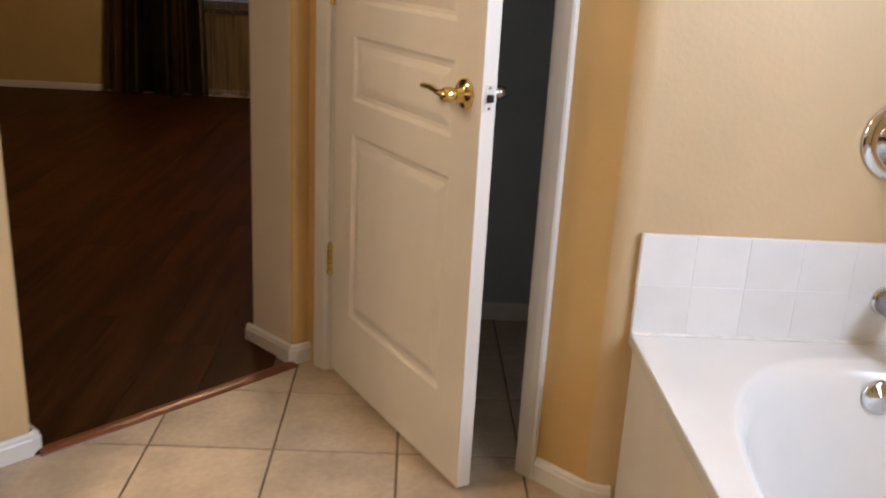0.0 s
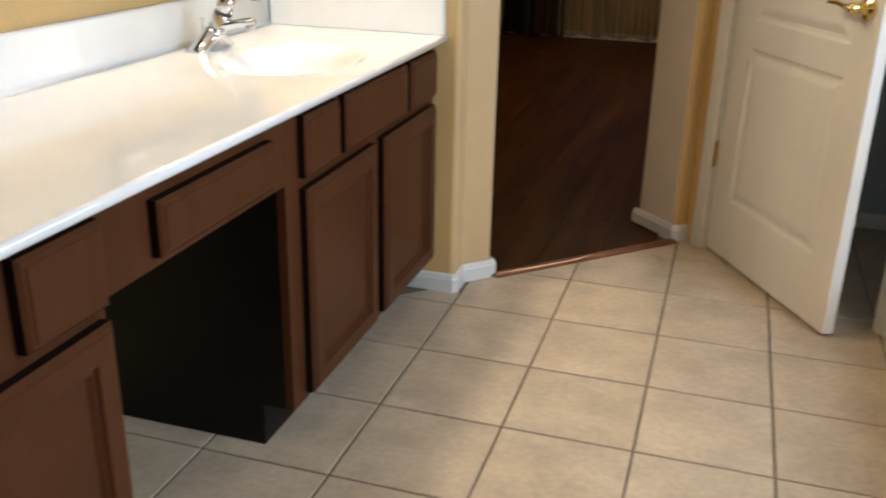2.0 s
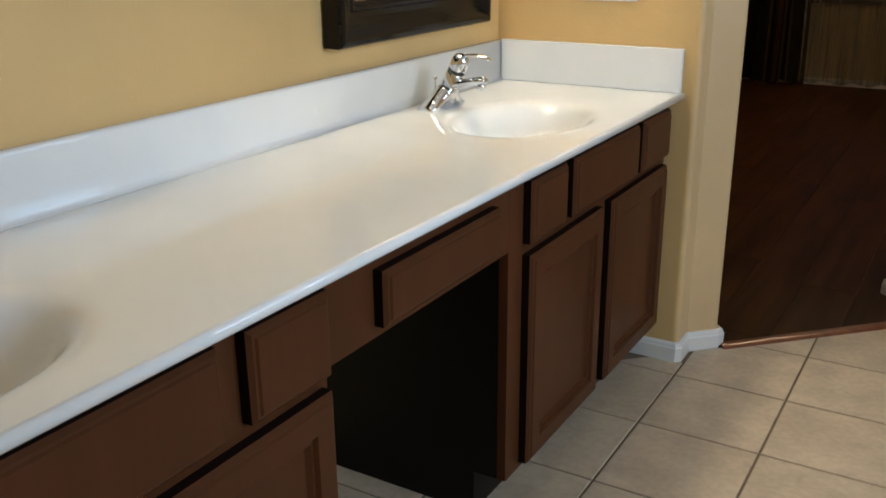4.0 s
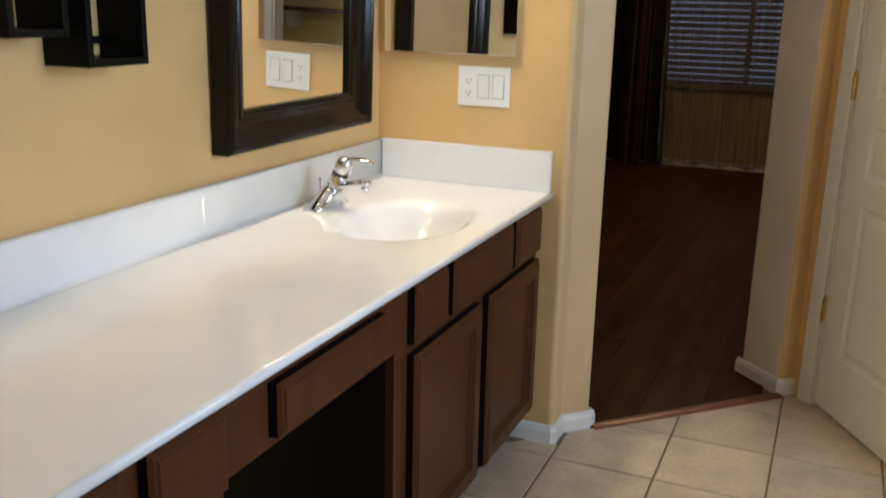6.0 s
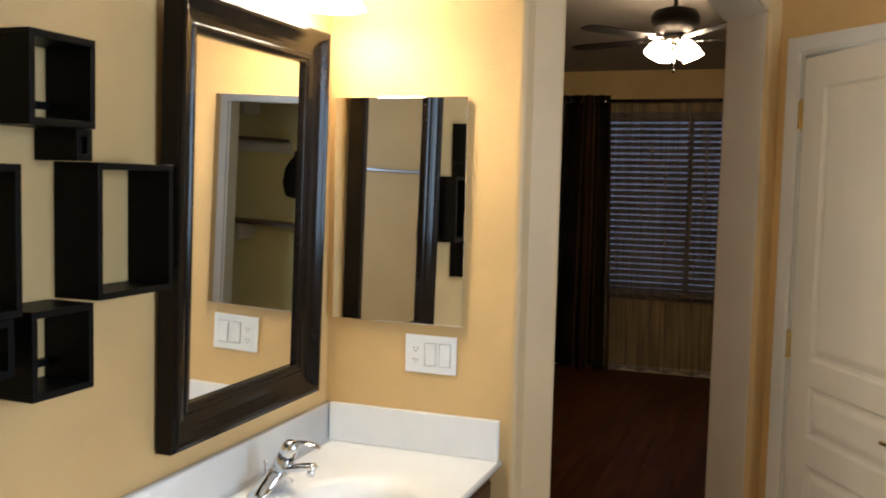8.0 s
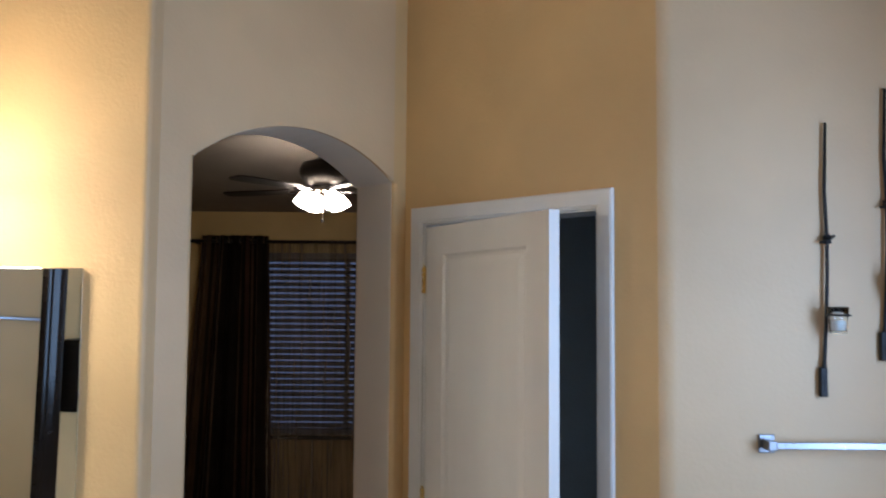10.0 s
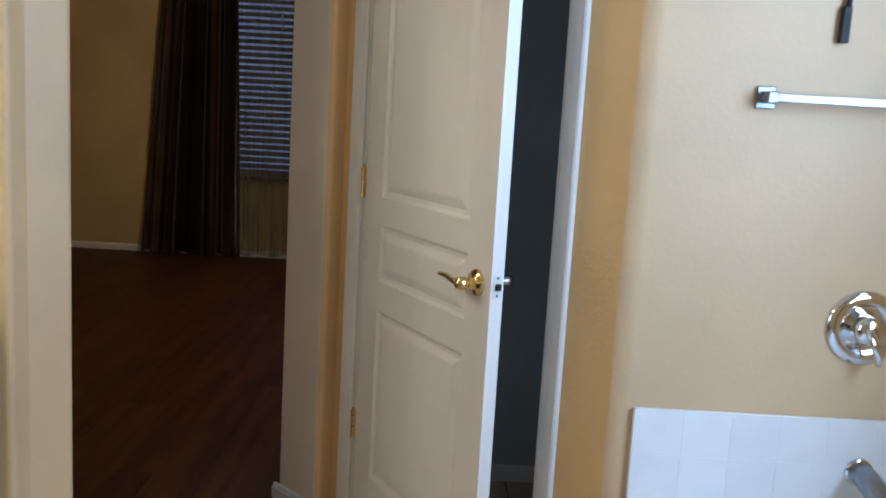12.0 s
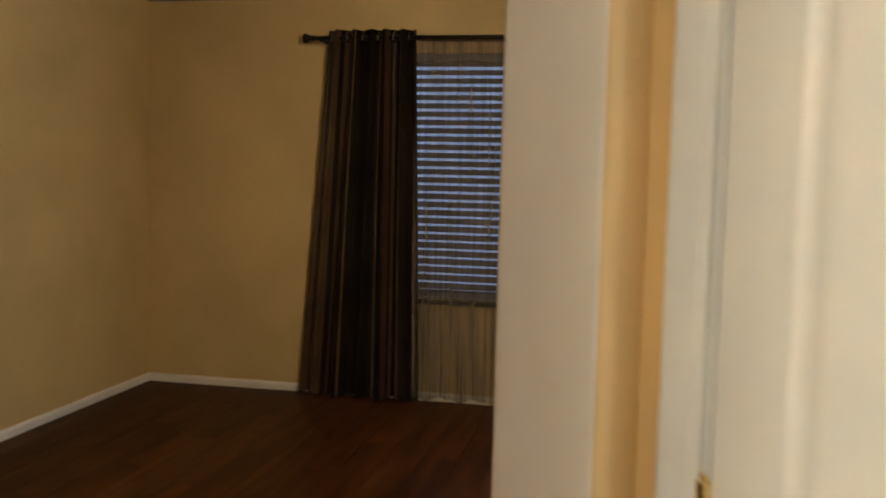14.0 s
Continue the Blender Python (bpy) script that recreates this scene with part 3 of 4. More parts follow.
# threshold strip
bm = molding([along_arch(0.006, 0.018), along_arch(0.772, 0.018)], [(0.012, 0.0), (0.010, 0.003), (0.004, 0.007), (-0.008, 0.009), (-0.024, 0.0085), (-0.030, 0.004)])
structure(part("threshold", bm, WOOD_TRIM), "reddish wooden reducer strip in the archway", "threshold")

# ---- bathtub ----
def bathtub():
    tub = empty("bathtub")
    zt = 0.445
    cx, cy, ax, ay = 1.862, -0.42, 0.375, 0.71
    x0, x1, y0, y1 = 1.425, RX - 0.001, -1.25, TY - 0.001
    n = 64
    bm = bmesh.new()

    def sup(a, e=2.6):
        c, s = math.cos(a), math.sin(a)
        r = (abs(c) ** e + abs(s) ** e) ** (-1 / e)
        return r * c, r * s

    outer = []
    for k in range(n):
        a = 2 * math.pi * k / n
        c, s = math.cos(a), math.sin(a)
        t = min((x1 - cx if c > 0 else cx - x0) / max(abs(c), 1e-6), (y1 - cy if s > 0 else cy - y0) / max(abs(s), 1e-6))
        outer.append(bm.verts.new((cx + t * c, cy + t * s, zt)))
    for px, py in ((x0, y0), (x1, y0), (x1, y1), (x0, y1)):
        v = min(outer, key=lambda q: (q.co.x - px) ** 2 + (q.co.y - py) ** 2)
        v.co.x, v.co.y = px, py
    rings = [outer]
    for f, z in ((1.05, zt), (1.02, zt + 0.004), (1.0, zt + 0.002), (0.975, zt - 0.012), (0.95, zt - 0.05), (0.90, zt - 0.16), (0.84, zt - 0.27), (0.74, zt - 0.335), (0.5, zt - 0.355), (0.2, zt - 0.36)):
        rings.append([bm.verts.new((cx + f * ax * sup(2 * math.pi * k / n)[0], cy + f * ay * sup(2 * math.pi * k / n)[1], z)) for k in range(n)])
    for a, b in zip(rings, rings[1:]):
        for k in range(n):
            bm.faces.new((a[k], a[(k + 1) % n], b[(k + 1) % n], b[k]))
    bm.faces.new(rings[-1])
    part("tub_shell", bm, ACRYLIC, tub, smooth=True, upward=True)
    part("deck_edge", boxed(x0 - 0.001, x0 + 0.02, y0, y1, zt - 0.03, zt - 0.0008, 0.004), ACRYLIC, tub)
    part("caulk", boxed(x0, x1, y1 - 0.027, y1 - 0.014, zt - 0.001, zt + 0.005, 0.002), GROUT_WHITE, tub)
    part("skirt", boxed(x0 + 0.012, x0 + 0.03, y0, y1, 0, zt - 0.028), WHITE, tub, "painted tub skirt panel")
    part("skirt_end", boxed(x0 + 0.03, x1, y0, y0 + 0.02, 0, zt - 0.028), WHITE, tub)
    M = Matrix.Translation((1.908, cy + 0.95 * ay - 0.004, zt - 0.056)) @ Matrix.Rotation(radians(78), 4, "X")
    part("overflow_plate", turned([(0, 0.012), (0.006, 0.012), (0.007, 0.009), (0.030, 0.011), (0.036, 0.006), (0.037, 0), (0, 0)], M, 28), CHROME, tub, "chrome overflow plate", smooth=True)
    return tub


tagged(bathtub(), "white oval drop-in bathtub with a flat deck", "bathtub")

# tiled upstand behind the tub
splash = empty("tub_splash")
tagged(splash, "two rows of white glazed wall tiles above the tub deck", "tile splash", kind="structure")
part("backing", boxed(1.424, RX - 0.002, TY - 0.0174, TY - 0.001, 0.447, 0.668, 0.001), GROUT_WHITE, splash)
P = 0.1135
bm = boxed(-P / 2 + 0.0007, P / 2 - 0.0007, -0.004, 0.004, -P / 2 + 0.0018, P / 2 - 0.0007, 0.0011, 2)
tile0 = part("tile", bm, GLAZED, splash)
tile0.location = (1.425 + P / 2, TY - 0.0142, 0.446 + P / 2)
for i in range(7):
    for j in range(2):
        if i or j:
            o = tile0.copy()
            scene.collection.objects.link(o)
            o.location = (1.425 + P / 2 + i * P, TY - 0.0142 + random.uniform(-0.0003, 0.0003), 0.446 + P / 2 + j * (P - 0.002))
            o.rotation_euler = (random.uniform(-0.002, 0.002), 0, random.uniform(-0.002, 0.002))

# tub filler: valve and spout
valve = empty("tub_valve")
tagged(valve, "round chrome tub valve with a lever on the wall", "faucet valve")
F = Matrix.Translation((1.938, TY, 0.887)) @ Matrix.Rotation(radians(90), 4, "X")
part("escutcheon", turned([(0, 0), (0.088, 0), (0.088, 0.004), (0.083, 0.010), (0.062, 0.014), (0.056, 0.010), (0.050, 0.008), (0, 0.008)], F, 48), CHROME, valve, smooth=True)
part("hub", turned([(0.034, 0.008), (0.036, 0.030), (0.030, 0.045), (0.022, 0.050), (0, 0.052)], F, 32), CHROME, valve, smooth=True)
bm = tube(bmesh.new(), [(1.935, TY - 0.045, 0.895), (1.942, TY - 0.056, 0.865), (1.950, TY - 0.060, 0.835), (1.954, TY - 0.058, 0.812)], [0.018, 0.019, 0.016, 0.009], 14, 0.6)
part("lever", bm, CHROME, valve, smooth=True)
spout = empty("tub_spout")
tagged(spout, "chrome tub spout on the tiled upstand", "faucet spout")
bm = tube(bmesh.new(), [(1.962, TY - 0.0185, 0.545), (1.962, TY - 0.06, 0.545), (1.960, TY - 0.12, 0.536), (1.958, TY - 0.165, 0.520), (1.957, TY - 0.185, 0.500)], [0.027, 0.029, 0.029, 0.027, 0.019], 20)
part("body", bm, SATIN, spout, smooth=True)
part("flange", turned([(0, 0), (0.034, 0), (0.032, 0.006), (0, 0.006)], Matrix.Translation((1.962, TY - 0.0184, 0.545)) @ Matrix.Rotation(radians(90), 4, "X"), 24), CHROME, spout, smooth=True)
part("nozzle", turned([(0, 0), (0.016, 0), (0.016, 0.02), (0, 0.02)], Matrix.Translation((1.957, TY - 0.172, 0.484)), 16), CHROME, spout)


def towel_bar(name, a, b, out, label):
    """A square towel bar between two posts; out points away from the wall."""
    bar = empty(name)
    tagged(bar, label, "towel bar")
    a, b, out = Vector(a), Vector(b), Vector(out)
    way = (b - a).normalized()
    base = Matrix((way, out, Vector((0, 0, 1)))).transposed().to_4x4()
    for p in (a, b):
        m = Matrix.Translation(p) @ base
        bm = boxed(-0.022, 0.022, 0, 0.008, -0.025, 0.025, 0.003, m=m)
        box(bm, -0.012, 0.012, 0.008, 0.055, -0.013, 0.013, 0.003, m=m)
        part("post", bm, SATIN, bar)
    m = Matrix.Translation(a) @ base
    part("rod", boxed(0, (b - a).length, 0.036, 0.052, -0.009, 0.009, 0.002, m=m), SATIN, bar)
    return bar


towel_bar("towel_bar", (1.653, TY, 1.397), (2.262, TY, 1.397), (0, -1, 0), "chrome towel bar on the wall over the tub")
towel_bar("towel_bar", (1.06, BY, 1.62), (0.48, BY, 1.62), (0, 1, 0), "chrome towel bar on the plain rear wall")


def candle_sconce(x, z0, top):
    """Wrought-iron rod with a forged foot, twisted collars and one glass votive cup."""
    s = empty("candle_sconce", Matrix.Translation((x, TY, z0)))
    tagged(s, "black wrought-iron wall candle holder with glass votive", "candle holder", "three iron candle holders")
    bm = bmesh.new()
    h = top - z0
    tube(bm, [(0, -0.012, 0.0), (0.001, -0.012, 0.05), (0.004, -0.012, 0.09), (0.010, -0.014, 0.2), (0.014, -0.016, 0.32), (0.016, -0.014, 0.42), (0.012, -0.012, h * 0.75), (0.018, -0.012, h)],
         [0.008, 0.009, 0.0055, 0.005, 0.005, 0.005, 0.005, 0.004], 10)
    part("rod", bm, IRON, s, smooth=True)
    part("foot", boxed(-0.010, 0.010, -0.020, -0.001, -0.004, 0.075, 0.003), IRON, s)
    bm = bmesh.new()
    for dz in (-0.008, 0.0, 0.008):
        lathe(bm, [(0, -0.004), (0.010, -0.004), (0.013, 0), (0.010, 0.004), (0, 0.004)], Matrix.Translation((0.016, -0.014, 0.42 + dz)), 12)
    tube(bm, [(-0.004, -0.014, 0.412), (0.016, -0.032, 0.418), (0.036, -0.014, 0.430)], 0.004, 8)
    part("collar", bm, IRON, s, smooth=True)
    bm = bmesh.new()
    c, r = Vector((0.027, -0.050, 0.215)), 0.030
    tube(bm, [c + Vector((r * math.cos(a), r * math.sin(a), 0)) for a in [2 * math.pi * k / 20 for k in range(21)]], 0.0028, 8)
    tube(bm, [(0.010, -0.015, 0.215), (0.016, -0.030, 0.215)], 0.0035, 8)
    part("ring", bm, IRON, s, smooth=True)
    part("votive_glass", turned([(0, -0.048), (0.022, -0.048), (0.025, -0.01), (0.028, 0.022), (0.026, 0.022), (0.023, -0.01), (0.020, -0.042), (0, -0.042)], Matrix.Translation(c), 20), GLASS, s, "clear glass votive cup", smooth=True)
    part("candle", turned([(0, -0.041), (0.018, -0.041), (0.018, -0.015), (0, -0.014)], Matrix.Translation(c), 16), WAX, s)


for x, z in ((1.806, 1.527), (1.971, 1.624), (2.136, 1.707)):
    candle_sconce(x, z, z + 0.74)

# supply vent high on the door's wall
vent = empty("wall_vent")
tagged(vent, "white louvred air vent high on the orange wall", "vent")


def door_wall_box(s0, s1, o0, o1, z0, z1, bevel=0.0):
    return boxed(s0, s1, -o1, -o0, z0, z1, bevel, m=TURN)


vs0, vs1, vz0, vz1 = 0.425, 0.665, 2.765, 2.92
bm = bmesh.new()
for a, b, c, d in ((vs0, vs1, vz0, vz0 + 0.025), (vs0, vs1, vz1 - 0.025, vz1), (vs0, vs0 + 0.025, vz0 + 0.025, vz1 - 0.025), (vs1 - 0.025, vs1, vz0 + 0.025, vz1 - 0.025)):
    box(bm, a, b, -0.009, -0.001, c, d, 0.002, m=TURN)
part("frame", bm, WHITE, vent)
part("backing", door_wall_box(vs0 + 0.02, vs1 - 0.02, 0.0005, 0.002, vz0 + 0.02, vz1 - 0.02), SLOT, vent)
for k in range(6):
    z = vz0 + 0.034 + k * 0.0165
    part("slat", door_wall_box(vs0 + 0.024, vs1 - 0.024, 0.003, 0.007, z, z + 0.005), WHITE, vent)
for k in range(13):
    s = vs0 + 0.034 + k * 0.0145
    part("fin", door_wall_box(s, s + 0.003, 0.002, 0.005, vz0 + 0.025, vz1 - 0.025), WHITE, vent)

# ---- vanity ----
FX = -0.104        # face frame
ZC = 0.785         # top of the cabinets


def drawer_front(name, y0, y1, z0, z1, parent, raised=False):
    """A slab front with a stepped bevelled edge; a door also has a framed flat panel."""
    bm = bmesh.new()
    x0 = FX
    steps = [(0.0, 0.0), (0.0, 0.017), (0.006, 0.023), (0.010, 0.0235), (0.013, 0.027)]
    if raised:
        steps += [(0.048, 0.027), (0.052, 0.019), (0.058, 0.021), (0.064, 0.013)]
    rows = []
    for i, d in steps:
        rows.append([bm.verts.new((x0 + d, y, z)) for y, z in ((y0 + i, z0 + i), (y1 - i, z0 + i), (y1 - i, z1 - i), (y0 + i, z1 - i))])
    for a, b in zip(rows, rows[1:]):
        for k in range(4):
            bm.faces.new((a[k], a[(k + 1) % 4], b[(k + 1) % 4], b[k]))
    bm.faces.new(rows[-1])
    bm.faces.new(rows[0][::-1])
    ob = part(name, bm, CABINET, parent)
    # Side faces carry the shade of the gaps as colour.
    ob.data.materials.append(CABINET_EDGE_SHADE)
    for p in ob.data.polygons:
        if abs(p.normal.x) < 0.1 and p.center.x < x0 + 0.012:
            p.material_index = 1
    return ob


def cabinet_unit(y0, y1, fronts, doors, label):
    unit = empty("vanity_cabinet")
    tagged(unit, label, "cabinet", "vanity cabinets")
    for ya in (y0, y1 - 0.016):
        pts = [(VX + 0.002, 0), (-0.183, 0), (-0.183, 0.105), (FX - 0.0205, 0.105), (FX - 0.0205, ZC), (VX + 0.002, ZC)]
        bm = bmesh.new()
        fa = [bm.verts.new((px, ya, pz)) for px, pz in pts]
        fb = [bm.verts.new((px, ya + 0.016, pz)) for px, pz in pts]
        bm.faces.new(fa)
        bm.faces.new(fb[::-1])
        for k in range(6):
            bm.faces.new((fa[k], fa[(k + 1) % 6], fb[(k + 1) % 6], fb[k]))
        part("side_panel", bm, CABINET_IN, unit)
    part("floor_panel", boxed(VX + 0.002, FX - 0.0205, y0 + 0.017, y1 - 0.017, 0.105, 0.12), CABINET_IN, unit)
    bm = bmesh.new()
    box(bm, FX - 0.02, FX, y0, y1, 0.105, ZC - 0.001)
    part("face_frame", bm, CABINET, unit)
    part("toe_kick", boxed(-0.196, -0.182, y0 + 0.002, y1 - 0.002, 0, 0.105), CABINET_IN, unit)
    for a, b in fronts:
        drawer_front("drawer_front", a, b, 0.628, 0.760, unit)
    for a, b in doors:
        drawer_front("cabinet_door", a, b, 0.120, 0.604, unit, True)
    return unit


cabinet_unit(-0.562, EY - 0.003, [(0.152, 0.366), (-0.290, 0.118), (-0.500, -0.328)], [(-0.500, -0.105), (-0.048, 0.366)],
             "dark brown two-door vanity cabinet under the far sink")
cabinet_unit(-2.03, -1.142, [(-1.318, -1.153), (-1.800, -1.368), (-2.01, -1.85)], [(-1.552, -1.153), (-2.01, -1.610)],
             "dark brown two-door vanity cabinet under the near sink")
knee = empty("knee_drawer")
tagged(knee, "dark brown apron drawer over the knee space", "drawer")
part("rail", boxed(FX - 0.02, FX, -1.141, -0.563, 0.628, ZC - 0.001), CABINET, knee)
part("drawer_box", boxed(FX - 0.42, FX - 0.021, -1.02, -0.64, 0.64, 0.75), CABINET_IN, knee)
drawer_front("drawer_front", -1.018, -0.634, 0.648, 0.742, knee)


def countertop():
    """One white cast top with two oval bowls and a splash at the back and the end."""
    top = empty("countertop")
    z, x0, x1, y0, y1 = 0.80, VX + 0.001, -0.066, -2.05, EY - 0.001
    bowls = [(-0.300, -0.105), (-0.300, -1.640)]
    rx, ry = 0.155, 0.212
    bm = bmesh.new()
    nx = 48
    for cx, cy in bowls:
        ya, yb = cy - 0.30, cy + 0.30
        outer = []
        for k in range(nx):
            a = 2 * math.pi * k / nx
            c, s = math.cos(a), math.sin(a)
            t = min((x1 - cx if c > 0 else cx - x0) / max(abs(c), 1e-6), 0.30 / max(abs(s), 1e-6))
            outer.append(bm.verts.new((cx + t * c, cy + t * s, z)))
        for px, py in ((x0, ya), (x1, ya), (x1, yb), (x0, yb)):
            v = min(outer, key=lambda q: (q.co.x - px) ** 2 + (q.co.y - py) ** 2)
            v.co.x, v.co.y = px, py
        rings = [outer]
        for f, dz in ((1.22, 0.0), (1.15, -0.001), (1.08, -0.0035), (1.02, -0.008), (0.96, -0.017), (0.89, -0.033), (0.80, -0.056), (0.68, -0.080), (0.52, -0.101), (0.3, -0.116), (0.12, -0.120)):
            rings.append([bm.verts.new((cx + f * rx * math.cos(2 * math.pi * k / nx), cy + f * ry * math.sin(2 * math.pi * k / nx), z + dz)) for k in range(nx)])
        for a, b in zip(rings, rings[1:]):
            for k in range(nx):
                bm.faces.new((a[k], a[(k + 1) % nx], b[(k + 1) % nx], b[k]))
        bm.faces.new(rings[-1])
    ys = [y0, bowls[1][1] - 0.30, bowls[1][1] + 0.30, bowls[0][1] - 0.30, bowls[0][1] + 0.30, y1]
    for a, b in ((ys[0], ys[1]), (ys[2], ys[3]), (ys[4], ys[5])):
        if b - a > 1e-4:
            bm.faces.new([bm.verts.new(v) for v in ((x0, a, z), (x1, a, z), (x1, b, z), (x0, b, z))])
    bmesh.ops.remove_doubles(bm, verts=bm.verts, dist=0.0003)
    for f in bm.faces:
        f.smooth = True
    part("slab", bm, MARBLE, top, smooth=True, upward=True)
    edge = molding([(x1 - 0.03, y1), (x1 - 0.03, y0)], [(0.0, 0.7855), (0.0, 0.799), (-0.03, 0.8), (-0.034, 0.799), (-0.0375, 0.795), (-0.0385, 0.790), (-0.037, 0.784), (-0.033, 0.780), (-0.003, 0.780)])
    part("front_edge", edge, MARBLE, top, smooth=True)
    cove = [(-0.019 - 0.013 * (1 - math.sin(a)), 0.8006 + 0.013 * (1 - math.cos(a))) for a in [radians(15 * k) for k in range(7)]]
    prof = [(0, 0.8005)] + cove + [(-0.019, 0.909), (-0.0178, 0.913), (-0.015, 0.9155), (-0.004, 0.9155), (0, 0.915)]
    part("back_splash", molding([(x0, y1), (x0, y0)], prof), MARBLE, top, smooth=True)
    part("end_splash", boxed(x0 + 0.021, x1 - 0.002, y1 - 0.021, y1 - 0.001, 0.8005, 0.9185, 0.002, m=None), MARBLE, top)
    for cx, cy in bowls:
        part("drain", turned([(0, 0.004), (0.012, 0.004), (0.014, 0.001), (0.021, 0.002), (0.023, -0.001), (0, -0.001)], Matrix.Translation((cx, cy, 0.6815)), 24), CHROME, top, "chrome drain", smooth=True)
    return top


tagged(countertop(), "long glossy white cast vanity top with two oval sinks", "countertop")


def faucet(x, y):
    """Single-lever chrome basin faucet: arched winged base, body leaning over the bowl, short spout, looped lever."""
    f = empty("basin_faucet", Matrix.Translation((x, y, 0.8005)) @ Matrix.Scale(1.0, 4))
    tagged(f, "chrome single-lever basin faucet behind the sink", "faucet", "basin faucets")
    bm = bmesh.new()
    secs = []
    # half-width along the wall, fore-and-aft centre, half-depth, underside and top of each section
    for v, cx, w, lo, hi in ((-0.082, -0.004, 0.016, 0.0, 0.004), (-0.078, -0.004, 0.024, 0.0, 0.010), (-0.060, -0.002, 0.025, 0.0, 0.022), (-0.046, 0.002, 0.024, 0.004, 0.034),
                             (-0.030, 0.008, 0.023, 0.014, 0.050), (-0.014, 0.014, 0.023, 0.022, 0.062), (0.0, 0.016, 0.023, 0.024, 0.066), (0.014, 0.014, 0.023, 0.022, 0.062),
                             (0.030, 0.008, 0.023, 0.014, 0.050), (0.046, 0.002, 0.024, 0.004, 0.034), (0.060, -0.002, 0.025, 0.0, 0.022), (0.078, -0.004, 0.024, 0.0, 0.010), (0.082, -0.004, 0.016, 0.0, 0.004)):
        h = hi - lo
        secs.append([bm.verts.new(p) for p in ((cx - w, v, lo), (cx + w, v, lo), (cx + w * 0.95, v, lo + h * 0.55), (cx + w * 0.6, v, lo + h * 0.92), (cx, v, hi), (cx - w * 0.6, v, lo + h * 0.92), (cx - w * 0.95, v, lo + h * 0.55))])
    for a, b in zip(secs, secs[1:]):
        for k in range(7):
            bm.faces.new((a[k], a[(k + 1) % 7], b[(k + 1) % 7], b[k]))
    bm.faces.new(secs[0])
    bm.faces.new(secs[-1][::-1])
    part("base", bm, CHROME, f, smooth=True)
    bm = tube(bmesh.new(), [(0.006, 0, 0.0), (0.012, 0, 0.030), (0.024, 0, 0.058), (0.038, 0, 0.086), (0.041, 0, 0.092)], [0.024, 0.026, 0.025, 0.0235, 0.020], 20)
    part("body", bm, CHROME, f, smooth=True)
    bm = tube(bmesh.new(), [(0.020, 0, 0.052), (0.055, 0, 0.063), (0.090, 0, 0.071), (0.118, 0, 0.075), (0.128, 0, 0.073)], [0.022, 0.020, 0.018, 0.017, 0.010], 16, 0.55)
    lathe(bm, [(0, 0), (0.0095, 0), (0.0105, 0.014), (0, 0.018)], Matrix.Translation((0.112, 0, 0.050)), 14)
    part("spout", bm, CHROME, f, smooth=True)
    bm = tube(bmesh.new(), [(0.042, 0, 0.094), (0.047, 0, 0.104), (0.054, 0, 0.120), (0.058, 0, 0.130), (0.060, 0, 0.134)], [0.0215, 0.0235, 0.0225, 0.018, 0.009], 20)
    tube(bm, [(0.050, 0, 0.126), (0.075, 0, 0.133), (0.105, 0, 0.134), (0.130, 0, 0.128), (0.138, 0, 0.124)], [0.017, 0.016, 0.014, 0.012, 0.005], 14, 0.32)
    part("lever", bm, CHROME, f, smooth=True)
    part("seam_ring", tube(bmesh.new(), [(0.0405, 0, 0.0915), (0.0422, 0, 0.0947)], 0.0222, 20), SLOT, f, smooth=True)
    bm = tube(bmesh.new(), [(-0.022, 0, 0.03), (-0.022, 0, 0.070)], 0.0025, 8)
    lathe(bm, [(0, 0), (0.006, 0.001), (0.007, 0.006), (0, 0.009)], Matrix.Translation((-0.022, 0, 0.068)), 12)
    part("lift_rod", bm, CHROME, f, smooth=True)


faucet(-0.535, -0.090)
faucet(-0.535, -1.640)


# ---- vanity wall: mirror, box shelves, light bar ----
def framed_mirror(y0, y1, z0, z1):
    mir = empty("wall_mirror", Matrix.Translation((VX + 0.001, 0, z0)) @ Matrix.Rotation(radians(1.2), 4, "Y") @ Matrix.Rotation(radians(0.35), 4, "Z"))
    z0, z1 = 0.0, z1 - z0
    tagged(mir, "tall mirror in a wide dark wooden frame above the sink", "mirror")
    prof = [(0.0, 0.0), (0.0, 0.042), (0.005, 0.050), (0.014, 0.052), (0.022, 0.049), (0.026, 0.046), (0.036, 0.038), (0.048, 0.0305), (0.060, 0.0255), (0.072, 0.0235), (0.077, 0.027), (0.083, 0.026), (0.090, 0.022), (0.096, 0.020), (0.096, 0.004)]
    c = [(y0, z0), (y1, z0), (y1, z1), (y0, z1)]
    inn = [(1, 1), (-1, 1), (-1, -1), (1, -1)]
    for k in range(4):
        q = (k + 1) % 4
        bm = bmesh.new()
        rows = [[bm.verts.new((d, c[e][0] + inn[e][0] * w, c[e][1] + inn[e][1] * w)) for w, d in prof] for e in (k, q)]
        for j in range(len(prof) - 1):
            bm.faces.new((rows[0][j], rows[1][j], rows[1][j + 1], rows[0][j + 1]))
        part("frame_side", bm, FRAME_WOOD, mir)
    part("mirror_glass", boxed(0.002, 0.010, y0 + 0.092, y1 - 0.092, z0 + 0.092, z1 - 0.092), MIRROR, mir)
    return mir


framed_mirror(-0.442, 0.262, 0.980, 2.025)


